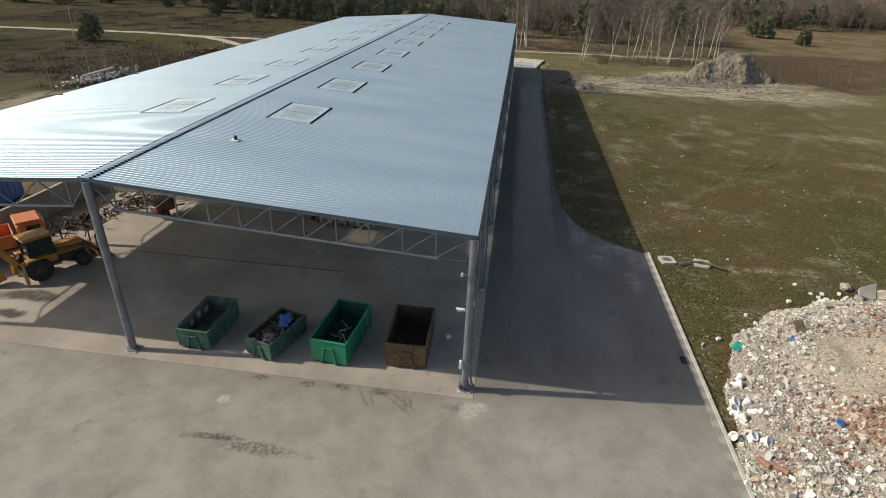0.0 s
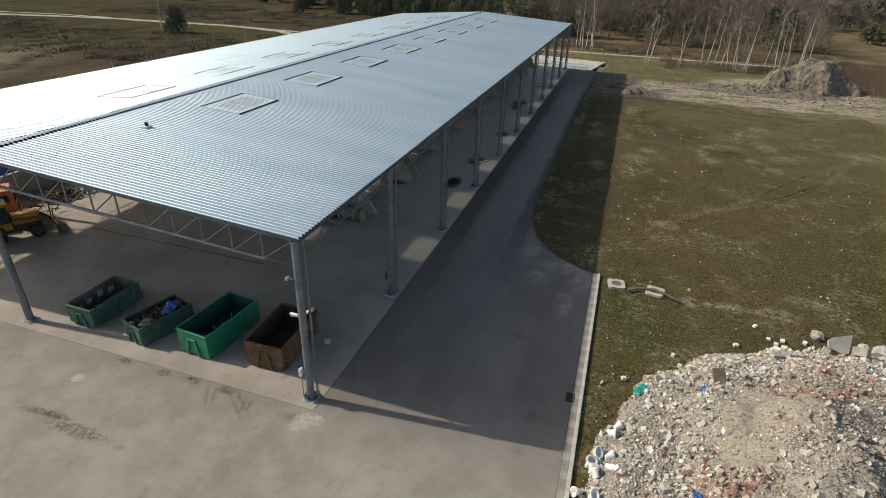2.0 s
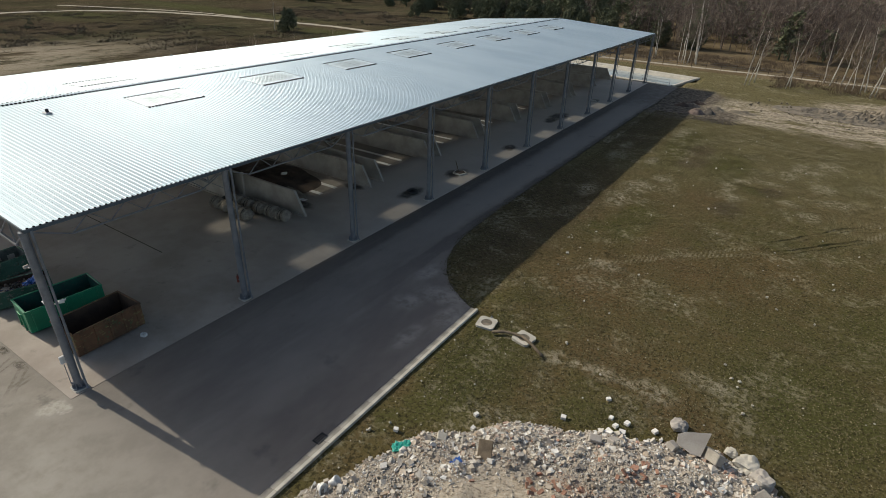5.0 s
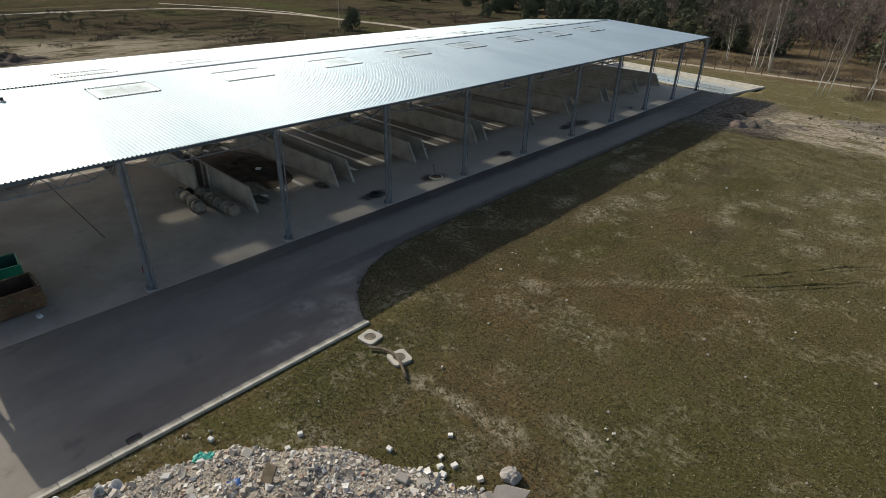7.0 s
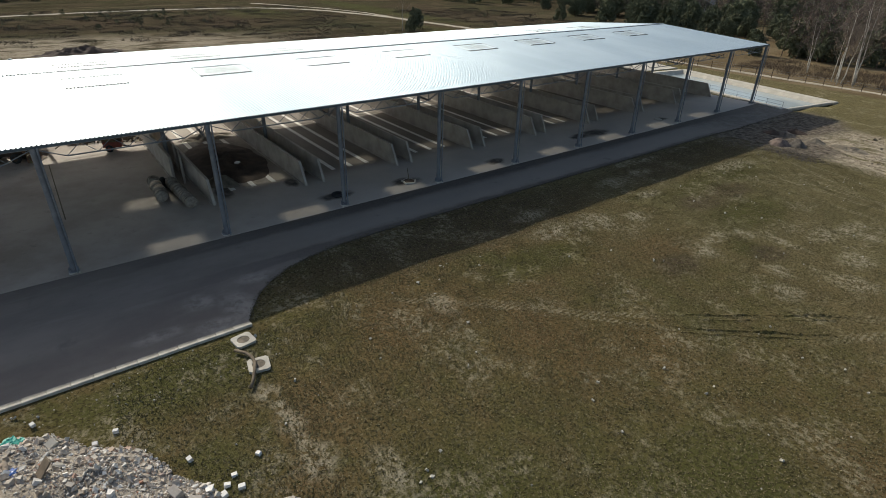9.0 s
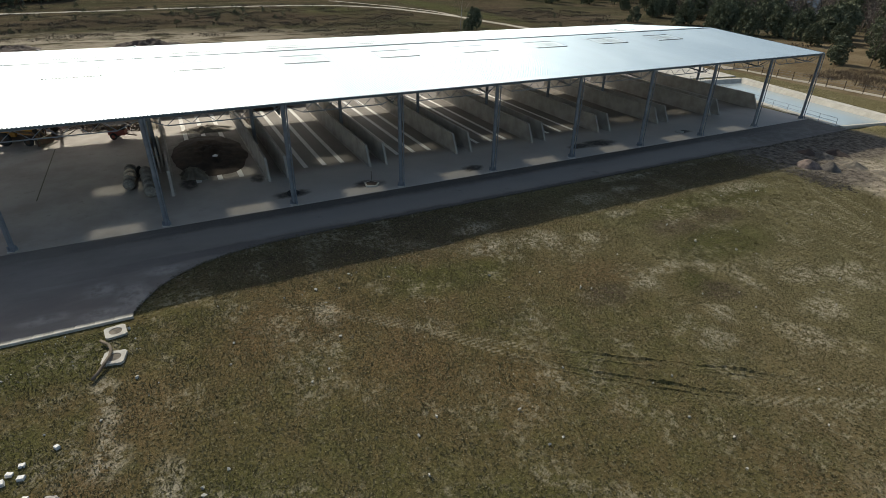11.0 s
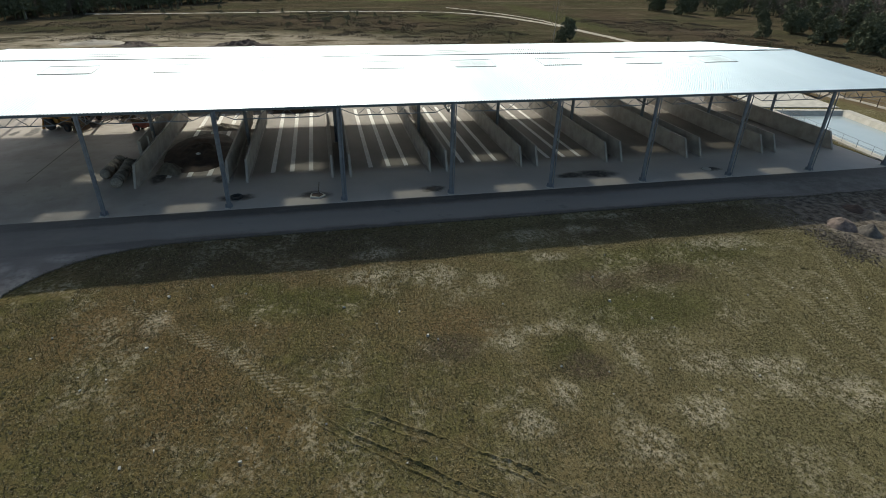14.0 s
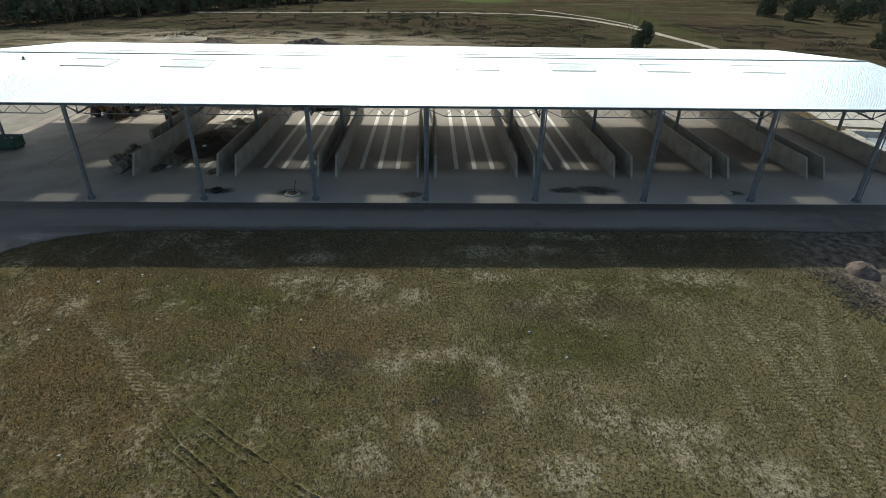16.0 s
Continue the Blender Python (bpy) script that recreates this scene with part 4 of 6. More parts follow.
post_small = Mesh().tube([(0, 0, -0.1), (0, 0, 1.1)], 0.025, 6).data("rail_post", STEEL)
for k in range(12):
    part("rail_post", post_small, parent=railing).location = (-14.5 + 2.6 * k, 0, 0)
for z in (1.08, 0.6):
    part("rail", Mesh().tube([(-14.5, 0, z), (14.1, 0, z)], 0.02, 6), STEEL, railing)

# ---- boundary fence and the track beside it ----
fence = thing("wire_fence", "low wire fence on dark posts beside the track", "fence", m=pose(0, 126.2, 0))
fence_post = Mesh().box((0, 0, 0.7), (0.09, 0.09, 1.5)).data("post", BARK)
for k in range(48):
    part("post", fence_post, parent=fence).matrix_local = pose(-75 + 3 * k, 0.04 * (-75 + 3 * k), 0, random.uniform(-2, 2), random.uniform(-2, 2))
for z in (0.5, 0.95, 1.35):
    part("wire", Mesh().tube([(-75, -3, z), (66, 2.64, z)], 0.012, 4), STEEL, fence)


def track(name, line, width, mat, label, lift=0.05):
    """A strip of bare ground along a smooth line of plan points."""
    pts = [Vector((*p, 0)) for p in line]
    dense = []
    for i in range(len(pts) - 1):
        a, b, c, d = pts[max(i - 1, 0)], pts[i], pts[i + 1], pts[min(i + 2, len(pts) - 1)]
        for k in range(10):
            t = k / 10
            dense.append(0.5 * (2 * b + (c - a) * t + (2 * a - 5 * b + 4 * c - d) * t * t + (3 * b - a - 3 * c + d) * t ** 3))
    dense.append(pts[-1])
    m, n = Mesh(), len(dense)
    verts = []
    for i, p in enumerate(dense):
        d = (dense[min(i + 1, n - 1)] - dense[max(i - 1, 0)]).normalized()
        side = Vector((-d.y, d.x, 0)) * width / 2
        for s in (-1, -0.5, 0, 0.5, 1):
            q = p + side * s * (1 + 0.35 * wave(p.x + 7 * s, p.y, 0.4, 3) * (abs(s) == 1))
            verts.append((q.x, q.y, ground_height(q.x, q.y) + (lift if abs(s) < 1 else -0.03)))
    m.add(verts, [(i * 5 + j, i * 5 + j + 1, i * 5 + j + 6, i * 5 + j + 5) for i in range(n - 1) for j in range(4)])
    return structure(name, m, mat, label, "track", True)


track("track_1", [(-75, 124.2), (-20, 126.0), (20, 128), (46, 128.8)], 1.5, TRACK, "pale narrow sandy track beside the fence", 0.1)
track("track_2", [(-56, 98), (-65, 110), (-80.5, 121), (-99.5, 123.5), (-121.5, 121), (-137, 119), (-151, 115.5), (-170, 108.5), (-184, 97), (-190.5, 82), (-192, 46), (-186, 10), (-180, -40)], 2.8, TRACK, "pale sandy field track", 0.15)
track("track_4", [(-212, 96), (-186, 110), (-158, 119), (-135, 120)], 1.4, TRACK, "faint pale wheel track in the grass", 0.12)
track("track_3", [(-95, 123), (-60, 123), (-30, 124)], 1.6, TRACK, "faint pale branch of the field track", 0.12)


def rut(line, width=0.7):
    """A furrow with a crumbled bank on either side."""
    r = random.Random(int(line[0][0] * 10))
    m, n, verts = Mesh(), 90, []
    for i in range(n + 1):
        f = i / n * (len(line) - 1)
        k = min(int(f), len(line) - 2)
        p = Vector((*line[k], 0)).lerp(Vector((*line[k + 1], 0)), f - k)
        d = (Vector((*line[k + 1], 0)) - Vector((*line[k], 0))).normalized()
        side = Vector((-d.y, d.x, 0)) * width / 2
        fade = min(1.0, 4 * i / n, 4 * (n - i) / n) * (0.75 + 0.9 * wave(p.x, p.y, 0.7, 3))
        for s, h in ((-1, -0.04), (-0.6, 0.07), (-0.25, -0.02), (0.2, -0.02), (0.55, 0.12), (1, -0.04)):
            q = p + side * (s + r.uniform(-0.08, 0.08)) + side * 0.3 * wave(p.x, p.y, 0.5, 2)
            verts.append((q.x, q.y, ground_height(q.x, q.y) + (max(0.0, h * fade * r.uniform(0.6, 1.3)) if h > 0 else h)))
    m.add(verts, [(i * 6 + j, i * 6 + j + 1, i * 6 + j + 7, i * 6 + j + 6) for i in range(n) for j in range(5)])
    return m


structure("rut_1", rut([(25.4, 37.6), (27.7, 40.8), (29.3, 43.2), (30.9, 45.4), (32.9, 47.7), (33.8, 48.7)], 0.9), GRASS, "dark muddy wheel rut pressed into the grass", "wheel rut")
structure("rut_2", rut([(25.4, 36.2), (28.4, 39.1), (30.9, 42.2), (32.8, 44.3), (33.6, 45.2)], 0.8), GRASS, "dark muddy wheel rut pressed into the grass", "wheel rut")
def crumpled(name, x, y, z, size, mat, label, category="plastic sheet", group="plastic on the heap"):
    bm = bmesh.new()
    bmesh.ops.create_icosphere(bm, subdivisions=3, radius=size)
    for v in bm.verts:
        v.co *= 1 + 0.7 * noise.noise(v.co * 4 / size * 0.6 + Vector((x, y, z)))
        v.co.z *= 0.5
    me = bpy.data.meshes.new(name)
    bm.to_mesh(me)
    bm.free()
    me.materials.append(mat)
    tagged(new(name, me), label, category, group).location = (x, y, z)


# ---- skips at the front of the hall ----
GREEN_INSIDE = worn_paint("dirty_green_lining", (0.012, 0.085, 0.06), (0.016, 0.06, 0.05), (0.07, 0.075, 0.065), (0.03, 0.04, 0.04))
OLD_LINING = plain("scuffed_grey_green_steel", (0.05, 0.068, 0.058), (0.15, 0.15, 0.13), 2.2, 0.7, 0.0, 0.2, 14.0)


def skip(label, width, length, height, mat, inner, x, y, turn):
    t = thing("skip_container", label, "skip", "skips under the hall roof", pose(x, y, 0.02, 0, 0, turn))
    w, l, h = width / 2, length, height
    part("floor", Mesh().box((0, l / 2, 0.14), (width - 0.1, l - 0.1, 0.06)), inner, t)
    for s in (-1, 1):
        side = part("side", Mesh().prism([(0, 0.12), (l, 0.12), (l, h), (0, h)], s * w - 0.03, s * w + 0.03, "x"), mat, t)
        for k in range(5):
            part("rib", Mesh().chamfered((s * (w + 0.05), 0.3 + k * (l - 0.6) / 4, h / 2 + 0.05), (0.05, 0.09, h - 0.15), 0.012), mat, side)
        part("rim", Mesh().chamfered((s * (w + 0.02), l / 2, h), (0.11, l + 0.1, 0.09), 0.02), mat, t)
        part("skid", Mesh().box((s * w * 0.55, l / 2, 0.05), (0.12, l, 0.12)), RUST_DARK, t)
        part("lining", Mesh().box((s * (w - 0.045), l / 2, h / 2 + 0.1), (0.02, l - 0.1, h - 0.18)), inner, t)
    front = part("front", Mesh().box((0, 0, h / 2 + 0.06), (width, 0.06, h - 0.12)), mat, t)
    for s in (-1, 1):
        part("hook_post", Mesh().bar((s * w * 0.22, -0.07, h * 0.72), (s * w * 0.42, -0.07, 0.05), 0.09), mat, front)
    part("hook_bar", Mesh().tube([(-w * 0.26, -0.09, h * 0.72), (w * 0.26, -0.09, h * 0.72)], 0.035, 8), mat, front)
    part("front_rim", Mesh().chamfered((0, -0.01, h), (width + 0.1, 0.12, 0.09), 0.02), mat, front)
    back = part("tailgate", Mesh().box((0, l, h / 2 + 0.06), (width, 0.06, h - 0.12)).box((0, l + 0.05, h * 0.4), (width, 0.05, 0.08)), mat, t)
    part("lining", Mesh().box((0, l - 0.045, h / 2 + 0.1), (width - 0.12, 0.02, h - 0.2)), inner, back)
    part("lining", Mesh().box((0, 0.045, h / 2 + 0.1), (width - 0.12, 0.02, h - 0.2)), inner, front)
    part("back_rim", Mesh().chamfered((0, l, h), (width + 0.1, 0.1, 0.09), 0.02), mat, back)
    return t


def local(x, y, turn):
    return pose(x, y, 0.02, 0, 0, turn)


first = skip("empty weathered dark green steel skip with patched sides", 1.78, 3.3, 1.2, GREEN_OLD, OLD_LINING, -14.85, 0.74, -0.5)
rng = random.Random(8)
for s in (-1, 1):
    for k in range(4):
        part("patch", Mesh().box((s * (0.89 - 0.06), 0.55 + 0.75 * k, 0.62 + rng.uniform(-0.1, 0.15)), (0.012, rng.uniform(0.3, 0.55), rng.uniform(0.25, 0.5))), PALE, first, "pale scuffed repair plate")
skip("weathered grey-green steel skip filled with mixed waste", 1.6, 3.05, 1.12, GREEN_OLD, RUST_DARK, -11.1, 0.62, -16)
skip("bright green steel skip holding a few metal scraps", 1.97, 3.9, 1.45, GREEN_NEW, GREEN_INSIDE, -7.31, 0.82, -5)
skip("rusty brown and green steel skip, empty", 2.12, 3.6, 1.5, RUST, RUST_DARK, -3.26, 1.2, 1.5)
# what lies in the skips
m = local(-11.1, 0.62, -16)
waste = Mesh()
waste.sheet(14, 26, lambda u, v: m @ Vector(((u - 0.5) * 1.44, 0.08 + 2.88 * v, 0.62 + 0.28 * wave(u * 4, v * 8, 1.0, 3) + 0.2 * math.sin(v * 3.1))))
single("mixed_waste", waste, COMPOST, "dark mixed rubbish filling a green skip", "waste", smooth=True)
scraps = Mesh()
for k in range(420):
    scraps.stone(m @ Vector((rng.uniform(-0.64, 0.64), rng.uniform(0.15, 2.85), rng.uniform(0.72, 1.0))), rng.choice((0.06, 0.08, 0.12, 0.16, 0.24)), rng)
single("waste_scraps", scraps, SKIP_WASTE, "brown and grey scraps on top of the skip waste", "waste", kind="stuff")
for p, s in (((-0.05, 2.4, 1.06), 0.36), ((0.1, 1.95, 1.02), 0.24)):
    crumpled("blue_bag", *(m @ Vector(p)), s, BLUE_BAG, "crumpled blue plastic bag on skip waste", "plastic bag", "blue bags in the skip")
sand_pile = Mesh()
sand_pile.lathe([(0.55, 0), (0.4, 0.16), (0.2, 0.27), (0.02, 0.31)], 12, m @ Matrix.Translation((0.05, 0.85, 0.72)))
single("brown_bale", sand_pile, MAT_ROLL, "pale brown heap of fibrous waste in a skip", "waste", smooth=True)
m = local(-7.31, 0.82, -5)
for k in range(30):
    p = m @ Vector((rng.uniform(-0.6, 0.4), rng.uniform(0.4, 3.0), 0.22 + rng.uniform(0, 0.12)))
    a = rng.uniform(0, 6.28)
    single("metal_offcut", Mesh().bar(p, p + Vector((math.cos(a), math.sin(a), rng.uniform(-0.02, 0.12))) * rng.uniform(0.3, 0.9), rng.uniform(0.03, 0.08), 0.03), (PALE, STEEL, WHITE_STRIP)[k % 3], "pale metal offcut lying in the green skip", "scrap metal", "offcuts in the green skip")

# ---- fittings on the corner post ----
def security_camera(z, turn, y):
    t = thing("security_camera", "white bullet security camera on a post bracket", "security camera", "cameras on the corner post", pose(0, 0.12, z, 0, 0, turn) @ Matrix.Diagonal((0.8, 0.7, 0.7, 1)))
    part("bracket", Mesh().bar((0.18, 0, 0), (0.34, 0, 0.02), 0.07), WHITE_PAINT, t)
    body = part("body", Mesh().tube([(0.3, 0, 0.06), (0.72, 0, 0.0)], 0.085, 10), WHITE_PAINT, t)
    part("hood", Mesh().prism([(0.28, -0.11), (0.8, -0.11), (0.8, 0.11), (0.28, 0.11)], 0.13, 0.15), WHITE_PAINT, body)
    return t


security_camera(4.75, 180, 0)
security_camera(4.85, 70, 0)
box = thing("junction_box", "small white junction box fixed to the post", "junction box", m=pose(-0.26, -0.1, 1.75))
part("case", Mesh().chamfered((0, 0, 0), (0.13, 0.22, 0.42), 0.02), WHITE_PAINT, box)
part("conduit", Mesh().tube([(0.02, 0, -0.27), (0.02, 0, -1.5)], 0.02, 6), STEEL, box)
lamp = thing("floodlight", "small grey floodlight on the corner post", "floodlight", m=pose(-0.3, -0.05, 6.8))
part("arm", Mesh().bar((0.12, 0, 0), (-0.05, 0, 0), 0.05), STEEL, lamp)
part("head", Mesh().chamfered((-0.12, -0.02, 0), (0.14, 0.22, 0.15), 0.03), CONCRETE, lamp)
vent = thing("roof_vent", "small dark roof vent with a pale collar", "roof vent", m=pose(-14.65, 7.87, roof_z(-14.65) + 0.02))
part("collar", Mesh().chamfered((0, 0, 0.03), (0.5, 0.4, 0.08), 0.02), WHITE_STRIP, vent)
part("cowl", Mesh().tube([(0.05, 0, 0.05), (0.05, 0, 0.28)], 0.1, 10), RUBBER, vent)

# ---- small things on the hall floor ----
crate = thing("plastic_crate", "small pale plastic crate on the hall floor", "crate", m=pose(-1.35, 4.2, 0.02, 0, 0, 20) @ Matrix.Diagonal((0.7, 0.7, 0.7, 1)))
part("base", Mesh().chamfered((0, 0, 0.03), (0.42, 0.32, 0.04), 0.01), WHITE_PAINT, crate)
for x, y, sx, sy in ((0.2, 0, 0.02, 0.32), (-0.2, 0, 0.02, 0.32), (0, 0.15, 0.4, 0.02), (0, -0.15, 0.4, 0.02)):
    part("side", Mesh().box((x, y, 0.15), (sx, sy, 0.24)), WHITE_PAINT, crate)
bottle = thing("fire_extinguisher", "red fire extinguisher hung on a steel post", "fire extinguisher", m=pose(-0.27, 9.88, 1.15))
part("cylinder", Mesh().lathe([(0.02, 0), (0.075, 0.02), (0.075, 0.42), (0.03, 0.5), (0.02, 0.52)], 12), RED, bottle, smooth=True)
part("bracket", Mesh().box((0.06, 0, 0.25), (0.12, 0.06, 0.05)), STEEL, bottle)
part("valve", Mesh().box((0, 0, 0.54), (0.08, 0.03, 0.05)), RUBBER, bottle)

# ---- rubble heap beside the kerb ----
HEAP_X, HEAP_Y = 23.4, 2.2


def heap_reach(a):
    """How far the foot of the heap lies from its middle, by direction."""
    return 11.16 + 0.46 * math.cos(a) - 0.97 * math.sin(a) - 0.77 * math.cos(2 * a) + 1.34 * math.sin(2 * a) - 0.18 * math.cos(3 * a) + 0.10 * math.sin(3 * a) - 0.46 * math.cos(4 * a) - 0.14 * math.sin(4 * a)


def heap_height(x, y):
    a = math.atan2(y - HEAP_Y, x - HEAP_X)
    d = math.hypot(x - HEAP_X, y - HEAP_Y) / (1.03 * heap_reach(a))
    d *= 1 + 0.05 * wave(x, y, 0.5, 3)
    base = max(0.0, 1.0 - d ** 1.7)
    cut = 0.7 * min(1.0, max(0.0, (x - 24.5) / 1.2)) * min(1.0, max(0.0, (6.5 - y) / 2.0))
    ridge = 1.15 * math.exp(-((x - 22.3) / (3.3 if x < 22.3 else 1.3)) ** 2 - ((y - 1.2) / 3.6) ** 2)
    return (2.1 - cut) * base + ridge + (0.34 * wave(x, y, 0.45, 4) + 0.14 * wave(x, y, 1.8, 2)) * min(1.0, base * 3.0) - (0.25 if base <= 0 else 0.0)


rubble = thing("rubble_heap", "low heap of pale concrete, brick and mortar rubble", "rubble heap", m=pose(0, 0, 0))
part("core", Mesh().sheet(130, 130, lambda u, v: (HEAP_X - 14 + 28 * u, HEAP_Y - 14 + 28 * v, heap_height(HEAP_X - 14 + 28 * u, HEAP_Y - 14 + 28 * v))), RUBBLE_CORE, rubble, "crushed beige mortar and dust", True)
rng = random.Random(4)
bits, pale_bits, dark_bits = Mesh(), Mesh(), Mesh()


def crown_x(y):
    return 20.8 - 0.225 * min(7.0, max(0.0, 6.2 - y))


def dustiness(x, y):
    """1 along the bare, dusty crown of the heap."""
    return max(math.exp(-((x - cx) / rx) ** 2 - ((y - cy) / ry) ** 2) for cx, cy, rx, ry in ((20.4, 5.0, 1.9, 1.4), (18.9, 2.8, 1.1, 1.9), (22.4, 6.0, 1.3, 1.0)))


for _ in range(110000):
    x, y = HEAP_X + rng.uniform(-12, 13), HEAP_Y + rng.uniform(-12, 13)
    z = heap_height(x, y)
    if z < -0.1 or rng.random() < 0.92 * dustiness(x, y) + 0.4 * (wave(x + 40, y, 0.45, 3) < 0):
        continue
    rim = x < crown_x(y) - 1.6 or z < 0.9
    big = rng.random() < (0.11 if rim else 0.06)
    size = 0.13 + 0.25 * rng.random() ** 1.7 if big else rng.choice((0.05, 0.06, 0.07, 0.08, 0.10, 0.13))
    heap_bits = dark_bits if x + rng.gauss(0, 0.7) > crown_x(y) + 1.6 and y < 9 and rng.random() < 0.7 else (pale_bits if rim and rng.random() < 0.55 else bits)
    heap_bits.stone((x, y, max(z, 0.0) + 0.12 * size), size, rng)
for _ in range(700):
    a, d = rng.uniform(0, 6.28), 0.88 + abs(rng.gauss(0, 0.07))
    bits.stone((HEAP_X + heap_reach(a) * d * math.cos(a), HEAP_Y + heap_reach(a) * d * math.sin(a), 0.0), rng.choice((0.05, 0.07, 0.1, 0.14)), rng)
tagged(part("rubble", bits, RUBBLE_MIX, rubble, "broken concrete and mortar pieces"), kind="stuff")
tagged(part("pale_rubble", pale_bits, RUBBLE_PALE, rubble, "pale broken concrete and plaster pieces"), kind="stuff")
tagged(part("dirty_rubble", dark_bits, RUBBLE_DARK, rubble, "dirty grey-brown debris"), kind="stuff")
n_big = 0
while n_big < 150:
    x, y = HEAP_X + rng.uniform(-10.5, 11), HEAP_Y + rng.uniform(-10, 12.5)
    z = heap_height(x, y)
    if z > 0.0 and (x < 18.6 or z < 0.8 or rng.random() < 0.15) and dustiness(x, y) < 0.4:
        s = 0.22 + 0.4 * rng.random() ** 2
        part("concrete_chunk", Mesh().stone((0, 0, 0), s, rng), rng.choice((PALE, WHITE_STRIP, PALE, CONCRETE, CONCRETE)), rubble).location = (x, y, z + 0.07)
        n_big += 1


def slab(x, y, z, size, tilt, turn, label, mat=CONCRETE, category="concrete slab"):
    ob = single("concrete_slab", Mesh().chamfered((0, 0, 0), size, 0.03), mat, label, category)
    ob.matrix_world = pose(x, y, z, tilt[0], tilt[1], turn)
    return ob


ob = single("concrete_slab", Mesh().prism([(-0.55, -0.35), (0.1, -0.55), (0.5, -0.5), (0.66, 0.62), (-0.3, 0.28), (-0.6, 0.05)], -0.07, 0.07), CONCRETE, "large broken grey concrete slab tilted on the heap edge", "concrete slab")
ob.matrix_world = pose(25.8, 13.55, 0.62, 48, 4, 6)
slab(26.75, 13.35, 0.45, (0.35, 1.1, 0.5), (-28, 24), 28, "broken dark grey concrete lump at the heap edge", KERB_GREY)
slab(25.15, 13.1, 0.3, (0.42, 0.4, 0.3), (12, 20), 70, "broken grey concrete lump at the heap edge")
slab(29.2, 11.6, 0.75, (1.5, 0.6, 0.16), (20, 10), -30, "long grey concrete slab lying on rubble", KERB_GREY)
slab(31.0, 12.3, 0.4, (1.1, 0.5, 0.22), (14, -12), 15, "grey concrete beam piece on the rubble")
slab(22.2, 11.2, 0.55, (0.55, 0.35, 0.3), (15, 5), 20, "dark grey broken concrete block on rubble")
slab(22.9, 11.7, 0.4, (0.5, 0.4, 0.3), (-12, 15), 65, "grey broken concrete block on rubble")
slab(16.42, 7.55, 0.2, (0.42, 0.42, 0.5), (14, 12), 25, "square pale grey concrete block at the heap edge", PALE, "concrete block")
slab(18.75, 7.3, 1.2, (0.62, 0.85, 0.06), (46, -8), 14, "flat grey-brown board leaning on the rubble", WOOD, "board")


def boulder(x, y, size, label, mat=CONCRETE):
    bm = bmesh.new()
    bmesh.ops.create_icosphere(bm, subdivisions=3, radius=size / 2)
    for v in bm.verts:
        v.co *= 1 + 0.45 * noise.noise(v.co * 2.6 / size + Vector((x, y, 0))) + 0.22 * noise.noise(v.co * 7.0 / size + Vector((x, y, 4)))
        v.co.z *= 0.7
    me = bpy.data.meshes.new("boulder")
    bm.to_mesh(me)
    bm.free()
    me.materials.append(mat)
    ob = tagged(new("boulder", me), label, "boulder", "boulders at the heap edge")
    ob.location = (x, y, size * 0.3)


boulder(25.1, 14.65, 0.75, "rough grey boulder resting on the grass")
boulder(27.4, 14.4, 0.5, "pale boulder beside the rubble heap", PALE)
boulder(28.1, 13.9, 0.95, "pale grey boulder beside the rubble heap", PALE)
boulder(28.7, 13.35, 0.9, "mossy grey boulder beside the rubble heap")
cube_mesh = Mesh().chamfered((0, 0, 0.14), (0.36, 0.3, 0.28), 0.014).data("concrete_block", WHITE_STRIP)
for x, y in ((16.91, 9.84), (22.31, 13.35), (22.65, 12.95), (23.06, 13.42), (23.02, 12.75), (24.28, 13.7), (21.8, 14.55), (14.37, 6.9), (17.2, 9.0), (20.4, 12.1)):
    ob = tagged(part("concrete_block", cube_mesh), "small pale concrete block on the grass", "concrete block", "blocks beside the heap")
    s = rng.uniform(0.6, 0.82)
    ob.matrix_world = pose(x, y, 0.0, rng.uniform(-10, 10), rng.uniform(-10, 10), rng.uniform(0, 90)) @ Matrix.Diagonal((s, s, s, 1))


def toilet(x, y, z, rx, ry, rz):
    t = thing("toilet_bowl", "discarded white ceramic toilet bowl at the heap edge", "toilet bowl", "toilets on the heap", pose(x, y, z, rx, ry, rz))
    bowl = Mesh().lathe([(0.10, 0.0), (0.12, 0.14), (0.19, 0.32), (0.21, 0.40), (0.15, 0.40), (0.12, 0.25), (0.03, 0.2)], 14, Matrix.Diagonal((1, 1.35, 1, 1)))
    part("bowl", bowl, WHITE, t, smooth=True)
    part("foot", Mesh().chamfered((0, -0.12, 0.1), (0.18, 0.3, 0.2), 0.03), WHITE, t)


for x, y, rx, ry, rz in ((13.3, 1.35, 40, 10, 30), (13.1, 0.85, 25, -30, 80), (13.25, 0.2, 35, 20, 140), (13.5, -0.1, 60, 0, 210), (12.95, -0.85, 75, 15, 300), (13.3, -1.1, 20, 20, 10), (13.8, 0.6, 80, 10, 60), (13.75, 1.1, 75, 0, 120), (13.7, -1.4, 50, 20, 20), (13.8, 2.6, 70, 20, 70), (14.05, 2.95, 60, -10, 130)):
    toilet(x, y, max(0.08, heap_height(x, y) + 0.08), rx, ry, rz)
